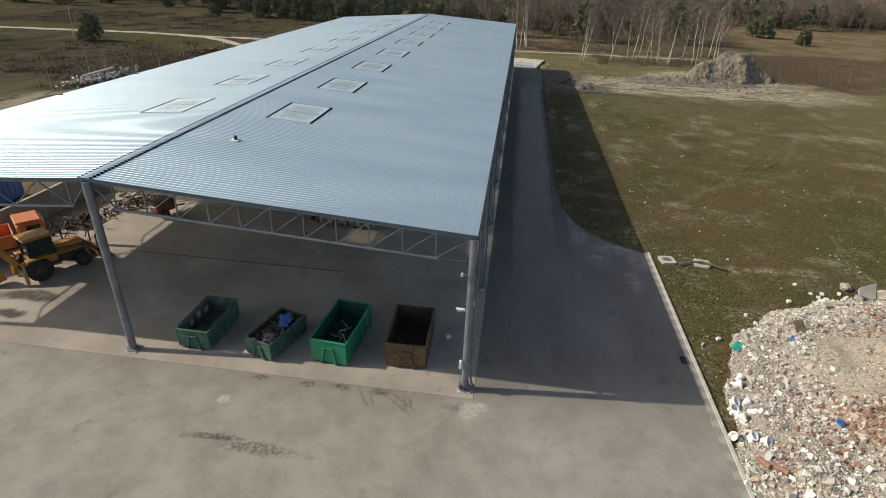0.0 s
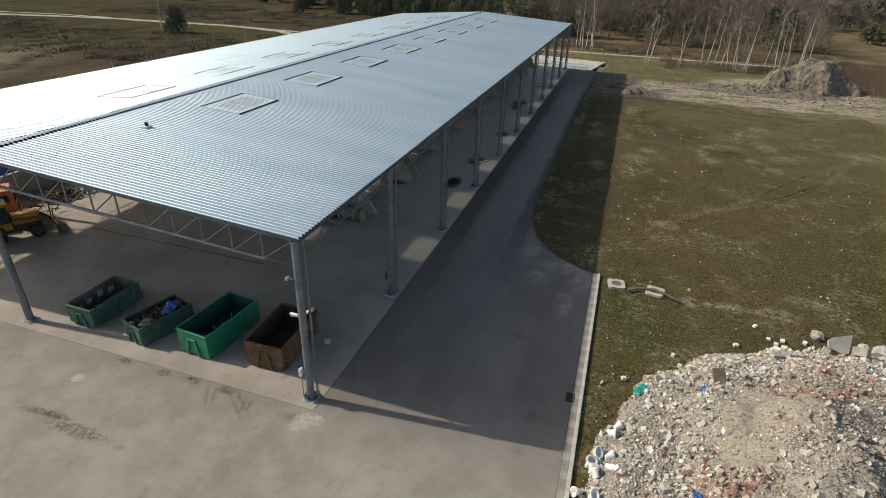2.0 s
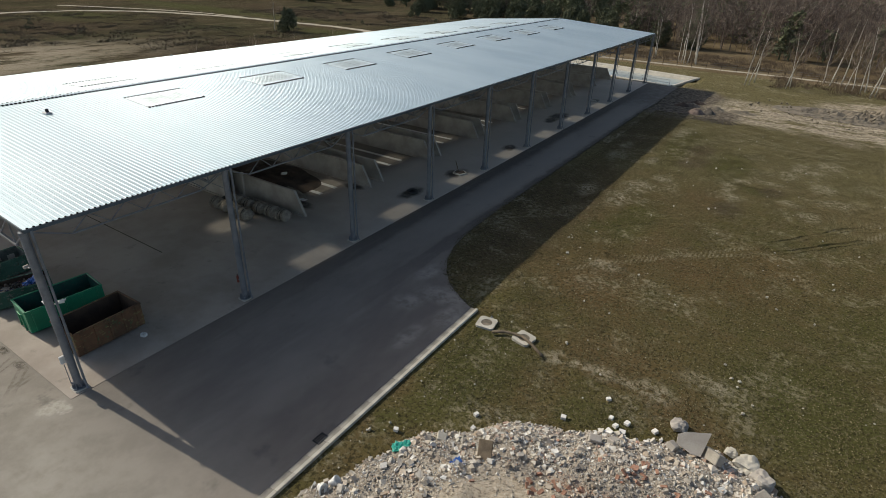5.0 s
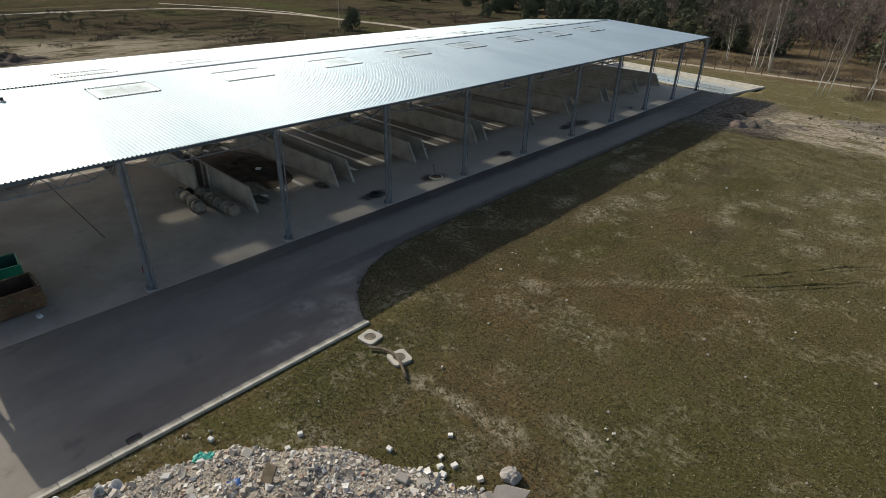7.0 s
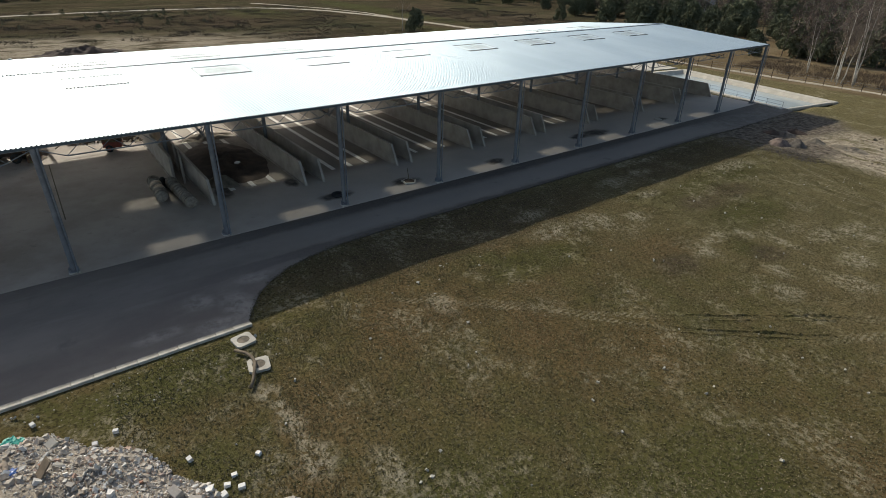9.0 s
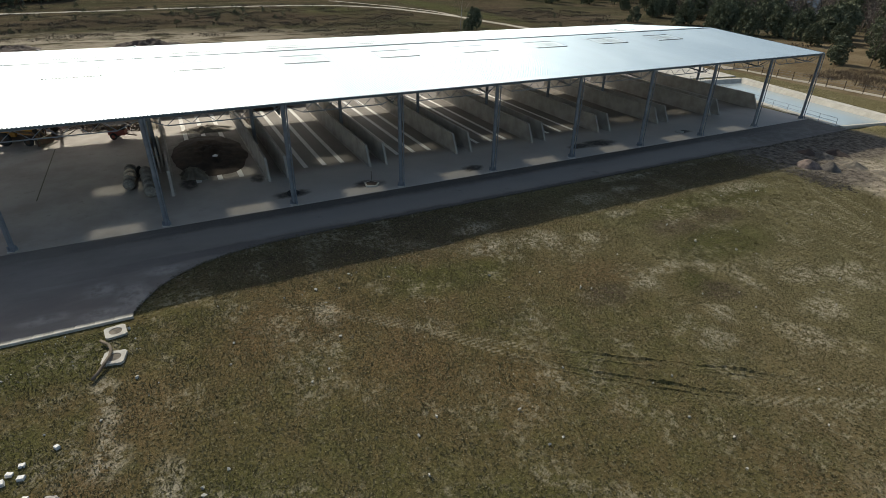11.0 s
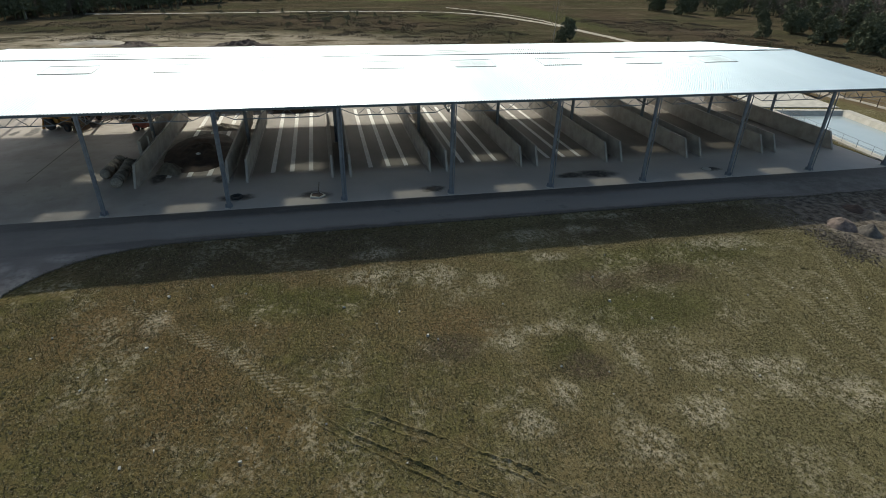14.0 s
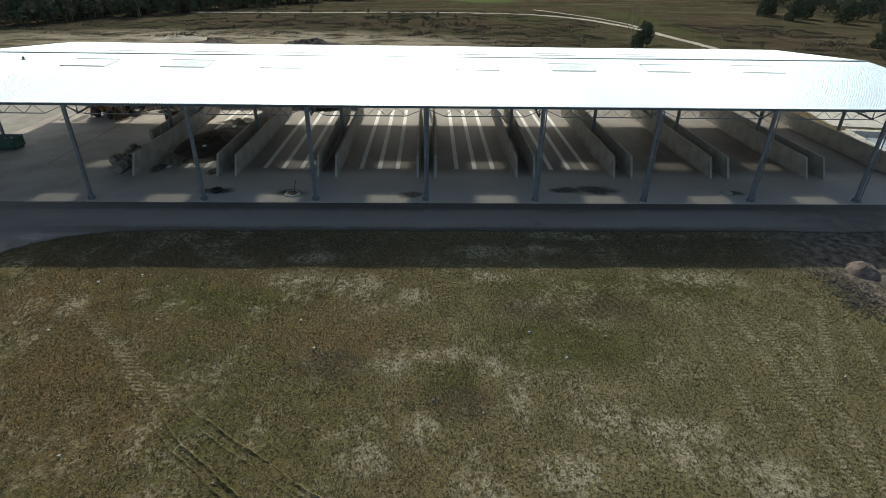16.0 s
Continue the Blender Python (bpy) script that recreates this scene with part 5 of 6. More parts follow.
for x, y, z, a in ((13.25, 0.5, 0.2, 8), (14.6, -0.35, 0.62, -5), (14.1, -1.7, 0.4, 100)):
    ob = single("cistern", Mesh().chamfered((0, 0, 0), (0.55, 0.2, 0.3), 0.04), WHITE, "discarded white ceramic cistern on the heap", "cistern", "cisterns on the heap")
    ob.matrix_world = pose(x, y, z, 10, 12, a)


crumpled("plastic_net", 15.1, 6.05, 0.2, 0.25, TEAL_BAG, "crumpled teal plastic net at the heap edge")
crumpled("plastic_net", 15.35, 6.4, 0.2, 0.2, TEAL_BAG, "crumpled teal plastic net at the heap edge")
crumpled("plastic_bag", 18.1, 6.2, 1.0, 0.26, BLUE_BAG, "crumpled blue plastic bag on the rubble")
crumpled("plastic_bag", 17.05, -0.7, 1.45, 0.16, BLUE_BAG, "crumpled blue plastic bag on the rubble")
BRICK = plain("red_clay_brick", (0.24, 0.125, 0.085), (0.34, 0.20, 0.14), 3.0, 0.9, 0.0, 0.3)
brick_mesh = Mesh().chamfered((0, 0, 0), (0.27, 0.14, 0.09), 0.008).data("brick", BRICK)
for k in range(130):
    cx, cy = rng.choice(((17.3, 0.6), (18.4, 0.2), (16.8, -1.2), (17.7, -1.4), (17.4, -1.8), (25, 10.5), (24.5, 8.2), (22.5, 7)))
    x, y = cx + rng.gauss(0, 0.8), cy + rng.gauss(0, 0.7)
    part("brick", brick_mesh, parent=rubble).matrix_local = pose(x, y, heap_height(x, y) + 0.06, rng.uniform(-40, 40), rng.uniform(-40, 40), rng.uniform(0, 180))
for x, y, s in ((13.4, -2.6, 0.3), (13.9, -2.9, 0.35)):
    ob = single("clay_pipe", Mesh().tube([(-s, 0, 0), (s, 0, 0)], 0.13, 12), BRICK, "broken red clay pipe on the rubble", "clay pipe", "clay pipes on the heap")
    ob.matrix_world = pose(x, y, max(0.12, heap_height(x, y) + 0.1), 0, 8, 40 * s * 10)

# ---- manhole slabs and the hose ----
def manhole_slab(x, y, turn):
    t = thing("manhole_slab", "square pale concrete slab with a round cover", "manhole slab", "manhole slabs on the grass", pose(x, y, 0.02, 0, 0, turn))
    bm = Mesh()
    ring, inner = [], []
    for k in range(24):
        a = 2 * math.pi * (k + 0.5) / 24
        c, s = math.cos(a), math.sin(a)
        q = 0.55 / max(abs(c), abs(s))
        ring.append((c * q, s * q)), inner.append((c * 0.34, s * 0.34))
    pts = [(a, b, 0.06) for a, b in ring] + [(a, b, 0.06) for a, b in inner] + [(a, b, 0.02) for a, b in inner] + [(a, b, -0.1) for a, b in ring]
    faces = []
    for k in range(24):
        j = (k + 1) % 24
        faces += [(k, j, 24 + j, 24 + k), (24 + k, 24 + j, 48 + j, 48 + k), (72 + k, 72 + j, j, k)]
    part("slab", bm.add(pts, faces), PALE, t)
    part("cover", Mesh().tube([(0, 0, 0.0), (0, 0, 0.035)], 0.335, 24), SAND, t, "sandy brown round cover")


manhole_slab(13.62, 16.65, 8)
manhole_slab(16.1, 16.62, -12)
hose = [(14.35, 15.95, 0.12), (14.9, 16.35, 0.12), (15.5, 16.5, 0.16), (16.1, 16.45, 0.22), (16.7, 16.2, 0.2), (17.2, 15.95, 0.12), (17.65, 15.68, 0.1)]
single("hose_pipe", Mesh().tube(hose, 0.085, 10), WOOD, "short curved grey-brown corrugated hose on the grass", "hose", smooth=True)

# ---- loose stones on the lawn ----
stones = Mesh()
for _ in range(300):
    x, y = 13.2 + 34 * rng.random() ** 1.6, rng.uniform(-2, 75)
    stones.stone((x, y, 0.03), rng.choice((0.06, 0.08, 0.1, 0.14, 0.2)), rng)
for _ in range(60):
    x = rng.uniform(12.9, 16.5)
    stones.stone((x, rng.uniform(3, 18), 0.02), rng.choice((0.06, 0.08, 0.1)), rng)
single("loose_stones", stones, PALE, "small pale stones scattered over the grass", "stones", kind="stuff")

# ---- soil heaps at the end of the lane ----
def heap(name, x, y, rx, ry, h, mat, label, category, rough=0.25, group="", lobes=0.45):
    def place(u, v):
        a, r = 2 * math.pi * u, v
        px, py = x + rx * r * math.cos(a), y + ry * r * math.sin(a)
        k = lobes * wave(math.cos(a) * 1.6 + x, math.sin(a) * 1.6 + y, 0.8, 4)
        px, py = px + rx * r * k * math.cos(a), py + ry * r * k * math.sin(a)
        z = h * (1 - r ** 1.4) * (1 + rough * 2.4 * wave(px, py, 0.6, 5)) + rough * 0.6 * wave(px, py, 1.9, 4) * (1 - r) - 0.06 * r
        return px, py, z
    return single(name, Mesh().sheet(64, 24, place), mat, label, category, group, True)


PINK_SOIL = plain("pinkish_brown_soil", (0.085, 0.064, 0.055), (0.18, 0.138, 0.118), 1.8, 0.95, 0.0, 1.0, 5.0)
GREY_SOIL = plain("grey_brown_soil", (0.06, 0.052, 0.044), (0.15, 0.13, 0.108), 1.6, 0.95, 0.0, 1.0, 6.0)
LANE_HEAPS = "soil heaps beside the lane"
heap("soil_heap", 12.8, 81.6, 1.3, 1.15, 1.05, PINK_SOIL, "rounded pinkish brown soil heap beside the lane", "soil heap", 0.2, LANE_HEAPS, 0.12)
heap("soil_heap", 14.3, 82.8, 1.1, 1.0, 0.85, GREY_SOIL, "rounded grey brown soil heap beside the lane", "soil heap", 0.22, LANE_HEAPS, 0.12)
heap("soil_heap", 11.4, 86.6, 1.3, 1.1, 0.7, GREY_SOIL, "rounded grey brown soil heap beside the lane", "soil heap", 0.22, LANE_HEAPS, 0.15)
heap("soil_heap", 9.9, 86.0, 1.3, 0.9, 0.5, COMPOST, "low dark churned soil beside the lane", "soil heap", 0.2, LANE_HEAPS, 0.25)
heap("soil_heap", 11.6, 88.8, 1.4, 1.0, 0.55, COMPOST, "low dark churned soil beside the lane", "soil heap", 0.2, LANE_HEAPS, 0.25)
heap("soil_heap", 14.6, 86.2, 1.7, 1.1, 0.5, SAND, "small pale sandy heap beside the lane", "soil heap", 0.2, LANE_HEAPS, 0.2)
heap("soil_heap", 18.6, 86.6, 2.2, 1.2, 0.5, SAND, "small pale sandy heap beside the lane", "soil heap", 0.3, LANE_HEAPS)
clods, dark_clods = Mesh(), Mesh()
for _ in range(700):
    x, y = rng.gauss(13.5, 2.8), rng.gauss(82.5, 4)
    if x > 7.0 and not (y < 88 and x < 11.3 and y > 81):
        clods.stone((x, y, 0.0), rng.choice((0.05, 0.07, 0.09, 0.12)), rng)
for _ in range(1100):
    a = rng.random()
    x, y = 12.2 + 5.5 * a + rng.gauss(0, 0.9), 79.3 - 0.6 * a + rng.gauss(0, 1.0)
    (dark_clods if rng.random() < 0.65 else clods).stone((x, y, 0.02), rng.choice((0.05, 0.07, 0.09, 0.12, 0.17)), rng)
for _ in range(1600):
    x, y = rng.uniform(18, 55), rng.gauss(88, 5)
    clods.stone((x, y, 0.02), rng.choice((0.06, 0.1, 0.15)), rng)
single("soil_clods", dark_clods, GREY_SOIL, "dark lumpy clods of churned soil", "soil clods", kind="stuff")
single("soil_clods", clods, SAND, "scattered brown clods of churned soil", "soil clods", kind="stuff")

# ---- spoil mound ----
def mound_height(x, y):
    a = math.atan2(y - 102, x - 45.5)
    d = math.hypot((x - 45.5) / (11.0 if x < 45.5 else 6.8), (y - 102) / 7.0) * (1 + 0.12 * math.sin(5 * a) + 0.28 * wave(x, y, 0.22, 4))
    top = max(0.0, 1.0 - max(0.0, d - 0.27) / 0.6)
    low = 0.7 * max(0.0, 1 - math.hypot((x - 35) / 14, (y - 95) / 5))
    gully = abs(wave(x, y, 0.5, 4)) * 0.7 + abs(wave(x + 9, y, 1.4, 3)) * 0.3
    rough = 0.25 * wave(x, y, 0.9, 4) + 0.16 * abs(wave(x, y, 2.2, 3))
    return 5.1 * top ** 0.85 * (1 + 0.10 * wave(x, y, 0.35, 3)) - gully * min(1.0, 1.8 * top) * (1.25 - top) + low * (1 + wave(x, y, 0.8, 3)) + rough * min(1.0, 3 * top + 2 * low) - (0.35 if top <= 0.0 and low <= 0.02 else 0)


single("spoil_mound", Mesh().sheet(210, 140, lambda u, v: (20 + 42 * u, 88 + 26 * v, mound_height(20 + 42 * u, 88 + 26 * v))), SAND, "steep eroded mound of sandy grey-brown spoil", "earth mound")
lumps = Mesh()
for _ in range(500):
    x, y = rng.gauss(40, 8), rng.gauss(95, 3.5)
    lumps.stone((x, y, max(0.0, mound_height(x, y)) + 0.03), rng.choice((0.12, 0.18, 0.25, 0.35, 0.5)), rng)
single("spoil_lumps", lumps, SAND, "broken clods of sandy spoil round the mound", "soil clods", kind="stuff")

# ---- inside the bays ----
heap("compost_heap", -16.6, 25.0, 7.6, 4.0, 0.8, COMPOST, "broad dark brown compost heap on the bay floor", "compost heap", 0.22, lobes=0.07)
heap("soil_heap", -10.6, 22.9, 1.7, 1.4, 0.9, SAND, "pale brown soil heap at the foot of the compost", "soil heap", 0.2)
ob = single("paper_sack", Mesh().chamfered((0, 0, 0), (0.55, 0.38, 0.16), 0.06), WHITE_PAINT, "crumpled white sack lying on the compost", "sack")
ob.matrix_world = pose(-13.4, 25.3, 0.80, 8, -6, 35)
heap("straw_heap", -26.0, 25.6, 1.8, 2.8, 0.35, MAT_ROLL, "pale straw spread behind the compost heap", "straw heap", 0.4)
pit = thing("inspection_pit", "open floor pit with a broken concrete edge", "floor pit", m=pose(-1.4, 37.6, 0.03))
part("edge", Mesh().prism([(math.cos(a) * 0.75, math.sin(a) * 0.75) for a in (0.3, 1.5, 2.8, 4.0, 5.2)], 0.0, 0.12), PALE, pit)
part("cover", Mesh().prism([(math.cos(a) * 0.58, math.sin(a) * 0.58) for a in (0.3, 1.5, 2.8, 4.0, 5.2)], 0.1, 0.135), COMPOST, pit)
part("stake", Mesh().bar((-0.2, 0.1, 0.1), (-0.7, 0.25, 1.1), 0.06), WOOD, pit)
tyre = Mesh().lathe([(0.32, 0.0), (0.48, 0.0), (0.55, 0.08), (0.55, 0.16), (0.48, 0.24), (0.34, 0.22), (0.30, 0.12), (0.32, 0.0)], 20)
ob = single("old_tyre", tyre, RUBBER, "worn black tyre lying beside a post", "tyre", smooth=True)
ob.location = (-2.1, 30.4, 0.03)
single("manhole_cover", Mesh().tube([(-2.1, 79.0, 0.0), (-2.1, 79.0, 0.1)], 0.45, 20), PALE, "pale round manhole ring on the floor", "manhole cover")


def mat_roll(x, y, length, radius, turn):
    t = thing("mat_roll", "strapped roll of grey-brown felt matting", "felt roll", "rolls beside the bay wall", pose(x, y, radius + 0.02, 0, 0, turn))
    m = Mesh()
    shape = (0.45, 0.80, 0.97, 1.0, 0.90, 1.0, 0.88, 1.0, 0.96, 0.80, 0.42)
    spine = [(-length / 2 + length * k / 10, 0.03 * math.sin(k * 2.1 + x), 0) for k in range(11)]
    m.tube(spine, [radius * f * (1 + 0.05 * math.sin(3 * x + k)) for k, f in enumerate(shape)], 18)
    part("roll", m, MAT_ROLL, t, smooth=True)
    for k in (4, 6):
        u = spine[k][0]
        part("strap", Mesh().tube([(u - 0.03, 0, 0), (u + 0.03, 0, 0)], radius * 0.95, 18, False), RUBBER, t)


for x in (-13.0, -11.75, -10.5, -9.3):
    mat_roll(x, 17.55 - (x + 11) * 0.03, 1.16, 0.52, -2 + 3 * math.sin(5 * x))
for x in (-11.9, -10.6, -9.3, -8.0, -6.75):
    mat_roll(x, 19.0 + (x + 9.5) * 0.05, 1.18, 0.52, 3 + 3 * math.sin(7 * x))
heap("black_sacking", -13.4, 18.6, 1.2, 1.0, 0.9, RUBBER, "crumpled heap of black sacking behind the rolls", "sacking", 0.5)
for x, y in ((-12.6, 20.1), (-14.5, 20.4), (-16.4, 20.4)):
    ob = single("wall_strut", Mesh().bar((0, 0, 0.02), (0, 0, 2.6), 0.16), CONCRETE, "grey upright strut beside the bay wall", "strut", "struts beside the wall")
    ob.location = (x, y, 0)

# ---- machines and debris at the west side ----
def wheel(parent, x, y, radius, width, rim=RUST_DARK):
    w = part("wheel", Mesh().tube([(x, y - width / 2, radius), (x, y + width / 2, radius)], radius * 0.5, 18), RUBBER, parent)
    prof = [(radius * 0.55, -width / 2), (radius * 0.92, -width / 2), (radius, -width * 0.3), (radius, width * 0.3), (radius * 0.92, width / 2), (radius * 0.55, width / 2)]
    turn = Matrix.Translation((x, y, radius)) @ pose(0, 0, 0, 90)
    part("tyre", Mesh().lathe(prof, 22, turn), RUBBER, w, smooth=True)
    part("rim", Mesh().tube([(x, y - width * 0.52, radius), (x, y + width * 0.52, radius)], radius * 0.48, 14), rim, w)


def backhoe(m):
    t = thing("backhoe_loader", "worn yellow backhoe loader parked under the roof", "backhoe loader", m=m)
    part("chassis", Mesh().chamfered((0.6, 0, 0.85), (3.6, 0.9, 0.5), 0.05), RUST_DARK, t)
    hood = part("hood", Mesh().chamfered((1.55, 0, 1.45), (1.7, 0.95, 0.75), 0.1), YELLOW, t)
    part("grille", Mesh().box((2.42, 0, 1.4), (0.04, 0.7, 0.5)), RUBBER, hood)
    part("exhaust", Mesh().tube([(1.5, 0.3, 1.8), (1.5, 0.3, 2.5)], 0.05, 8), RUBBER, hood)
    cab = part("cab", Mesh().box((-0.1, 0, 1.2), (1.5, 1.4, 0.5)), YELLOW, t)
    for x, y in ((-0.8, -0.65), (-0.8, 0.65), (0.6, -0.65), (0.6, 0.65), (-0.1, -0.68), (-0.1, 0.68)):
        part("pillar", Mesh().bar((x, y, 1.4), (x * 0.95, y * 0.95, 2.7), 0.09), RUBBER, cab)
    part("glass", Mesh().box((-0.1, 0, 2.05), (1.36, 1.28, 1.25), taper=(0.95, 0.95)), GLASS_DARK, cab, "dark tinted cab glass")
    part("roof", Mesh().chamfered((-0.1, 0, 2.78), (1.75, 1.5, 0.18), 0.07), YELLOW, cab)
    for y in (-0.85, 0.85):
        wheel(t, -0.55, y, 0.75, 0.45)
        wheel(t, 2.0, y * 0.9, 0.48, 0.34)
        part("fender", Mesh().chamfered((-0.5, y, 1.55), (1.3, 0.5, 0.1), 0.03), YELLOW, t)
        part("loader_arm", Mesh().bar((0.7, y * 0.62, 1.55), (2.5, y * 0.62, 1.35), 0.13, 0.22).bar((2.5, y * 0.62, 1.35), (3.2, y * 0.62, 0.6), 0.13, 0.2), RUST, t)
        part("stabiliser", Mesh().bar((-1.35, y * 0.9, 1.5), (-1.45, y * 1.3, 0.15), 0.2, 0.26), YELLOW, t)
    part("bucket", Mesh().prism([(3.1, 0.1), (3.9, 0.08), (3.5, 0.2), (3.25, 0.85), (3.15, 0.85)], -1.1, 1.1, "y"), RUST, t)
    for k in range(2):
        y = -0.5 + k
        part("fork", Mesh().bar((3.15, y, 0.9), (3.2, y, 1.75), 0.08).bar((3.2, y, 1.75), (3.7, y, 1.7), 0.08), RUST, t)
    boom = part("boom", Mesh().bar((-1.35, 0.25, 1.0), (-2.1, 0.45, 2.5), 0.28, 0.34), YELLOW, t)
    part("dipper", Mesh().bar((-2.1, 0.45, 2.5), (-2.6, 0.5, 1.0), 0.22, 0.28), YELLOW, boom)
    part("digging_bucket", Mesh().prism([(-2.9, 0.2), (-2.1, 0.35), (-2.3, 1.0), (-2.7, 1.05)], 0.2, 0.8, "y"), YELLOW, boom)


backhoe(pose(-28.6, 6.5, 0.02, 0, 0, 62))


def old_truck(m):
    t = thing("tipper_truck", "old faded orange tipper truck parked under the roof", "truck", m=m)
    part("chassis", Mesh().box((-1.0, 0, 0.8), (6.0, 0.9, 0.25)), RUST_DARK, t)
    cab = part("cab", Mesh().chamfered((1.7, 0, 1.75), (1.6, 2.2, 1.6), 0.16), ORANGE, t)
    part("roof", Mesh().chamfered((1.6, 0, 2.58), (1.5, 2.0, 0.14), 0.06), ORANGE, cab)
    part("windscreen", Mesh().box((2.52, 0, 2.05), (0.03, 1.8, 0.65)), GLASS_DARK, cab)
    for y in (-1.11, 1.11):
        part("side_window", Mesh().box((1.8, y, 2.05), (0.8, 0.03, 0.6)), GLASS_DARK, cab)
    body = part("tipper_body", Mesh().box((-1.6, 0, 1.15), (4.4, 2.3, 0.12)), ORANGE, t)
    for y in (-1.15, 1.15):
        part("side_board", Mesh().box((-1.6, y, 1.6), (4.4, 0.07, 0.8)), ORANGE, body)
    for x in (-3.8, 0.6):
        part("end_board", Mesh().box((x, 0, 1.6), (0.07, 2.3, 0.8)), ORANGE, body)
    for x in (1.7, -1.8, -3.0):
        for y in (-0.95, 0.95):
            wheel(t, x, y, 0.5, 0.32, RUST_DARK)


old_truck(pose(-32.6, 7.8, 0.02, 0, 0, 50))


def compactor(m):
    t = thing("red_machine", "rusty red trailed machine standing in the bay", "machine", m=m)
    part("body", Mesh().chamfered((0, 0, 1.0), (2.4, 1.2, 0.8), 0.08), RED, t)
    part("hopper", Mesh().prism([(-1.1, 1.4), (0.5, 1.4), (0.8, 2.0), (-1.3, 2.0)], -0.55, 0.55, "y"), RUST, t)
    part("drawbar", Mesh().bar((1.2, 0, 0.7), (2.6, 0, 0.45), 0.14), RUST_DARK, t)
    part("engine", Mesh().chamfered((0.85, 0, 1.55), (0.6, 0.8, 0.5), 0.05), RUST_DARK, t)
    for y in (-0.7, 0.7):
        wheel(t, -0.4, y, 0.5, 0.3, RED)


compactor(pose(-26.4, 16.4, 0.02, 0, 0, 70) @ Matrix.Diagonal((0.75, 0.75, 0.75, 1)))
scrap = thing("scrap_heap", "dark heap of rusty scrap and branches by the wall", "scrap heap", m=pose(0, 0, 0))
junk = Mesh()
for cx, cy, sx, sy, n, tall in ((-31.6, 13.0, 0.8, 1.0, 26, 0.7), (-30.2, 18.6, 1.5, 0.7, 40, 0.6)):
    for _ in range(n):
        x, y = rng.gauss(cx, sx), rng.gauss(cy, sy)
        p, a = Vector((x, y, rng.uniform(0.04, tall))), rng.uniform(0, 6.28)
        junk.bar(p, p + Vector((math.cos(a), math.sin(a), rng.uniform(-0.1, 0.4))) * rng.uniform(0.5, 1.7), rng.uniform(0.03, 0.08))
tagged(part("scrap", junk, BARK, scrap), kind="stuff")
lumps = Mesh()
for _ in range(260):
    f = rng.random()
    lumps.stone((-32.6 + 3.6 * f + rng.gauss(0, 0.5), 12.2 + 6.8 * f + rng.gauss(0, 0.5), rng.uniform(0.05, 0.5)), rng.choice((0.1, 0.15, 0.2, 0.3)), rng)
tagged(part("broken_lump", lumps, SKIP_WASTE, scrap, "dark broken lumps of earth and concrete"), kind="stuff")
heap("scrap_mound", -31.6, 14.0, 1.7, 1.5, 0.5, COMPOST, "dark earth mound under the scrap", "soil heap", 0.4)
heap("brush_mound", -30.2, 18.6, 2.2, 1.0, 0.35, COMPOST, "dark brushwood litter under the branches", "soil heap", 0.4)
heap("soil_heap", -33.5, 34.5, 1.6, 3.2, 1.0, COMPOST, "dark heap at the back of the bay", "soil heap", 0.3)
heap("sand_heap", -31.2, 19.3, 3.5, 2.0, 0.5, TRACK, "low pale sand heap against the back wall", "sand heap", 0.3)
box = thing("blue_container", "blue ribbed steel container behind the wall", "container", m=pose(-41.5, 13.5, 0, 0, 0, 4))
part("body", Mesh().chamfered((0, 0, 1.35), (2.6, 9.0, 2.7), 0.05), BLUE, box)
for k in range(16):
    part("rib", Mesh().box((1.32, -4.2 + 0.56 * k, 1.35), (0.05, 0.2, 2.4)), BLUE, box)
for k in range(8):
    part("roof_rib", Mesh().box((0, -3.9 + 1.1 * k, 2.72), (2.4, 0.12, 0.05)), BLUE, box)

# ---- litter on the yard ----
litter = Mesh()
for cx, cy, sx, sy, n in ((-11.2, -4.98, 0.5, 0.09, 150), (-10.1, -4.75, 0.5, 0.09, 110), (-6.2, -0.75, 0.25, 0.12, 60), (-7.85, -0.8, 0.22, 0.1, 45), (-10.4, -0.75, 0.2, 0.1, 30), (-4.1, -0.75, 0.3, 0.10, 40), (-8.6, -5.2, 1.6, 0.5, 40), (-8, -3.5, 4, 1.5, 20)):
    for _ in range(n):
        litter.stone((rng.gauss(cx, sx), min(-0.65, rng.gauss(cy, sy)), 0.02), rng.choice((0.015, 0.02, 0.03, 0.045)), rng)
single("soil_crumbs", litter, RUT, "dark soil crumbs dropped on the yard", "soil crumbs", kind="stuff")
# soil and dead grass spilling over the edge of the lane
verge = Mesh()
for (xa, ya), (xb, yb) in zip(asphalt[2:14], asphalt[3:15]):
    for _ in range(int(34 * math.hypot(xb - xa, yb - ya))):
        f = rng.random()
        x, y = xa + (xb - xa) * f, ya + (yb - ya) * f
        off = rng.gauss(0.0, 0.16) + 0.25 * wave(x, y, 0.6, 3)
        verge.stone((x - off * 0.8, y - off * 0.35, 0.01), rng.choice((0.04, 0.06, 0.08, 0.11)), rng)
single("verge_soil", verge, RUT, "brown soil and dead grass spilling over the lane edge", "soil crumbs", kind="stuff")
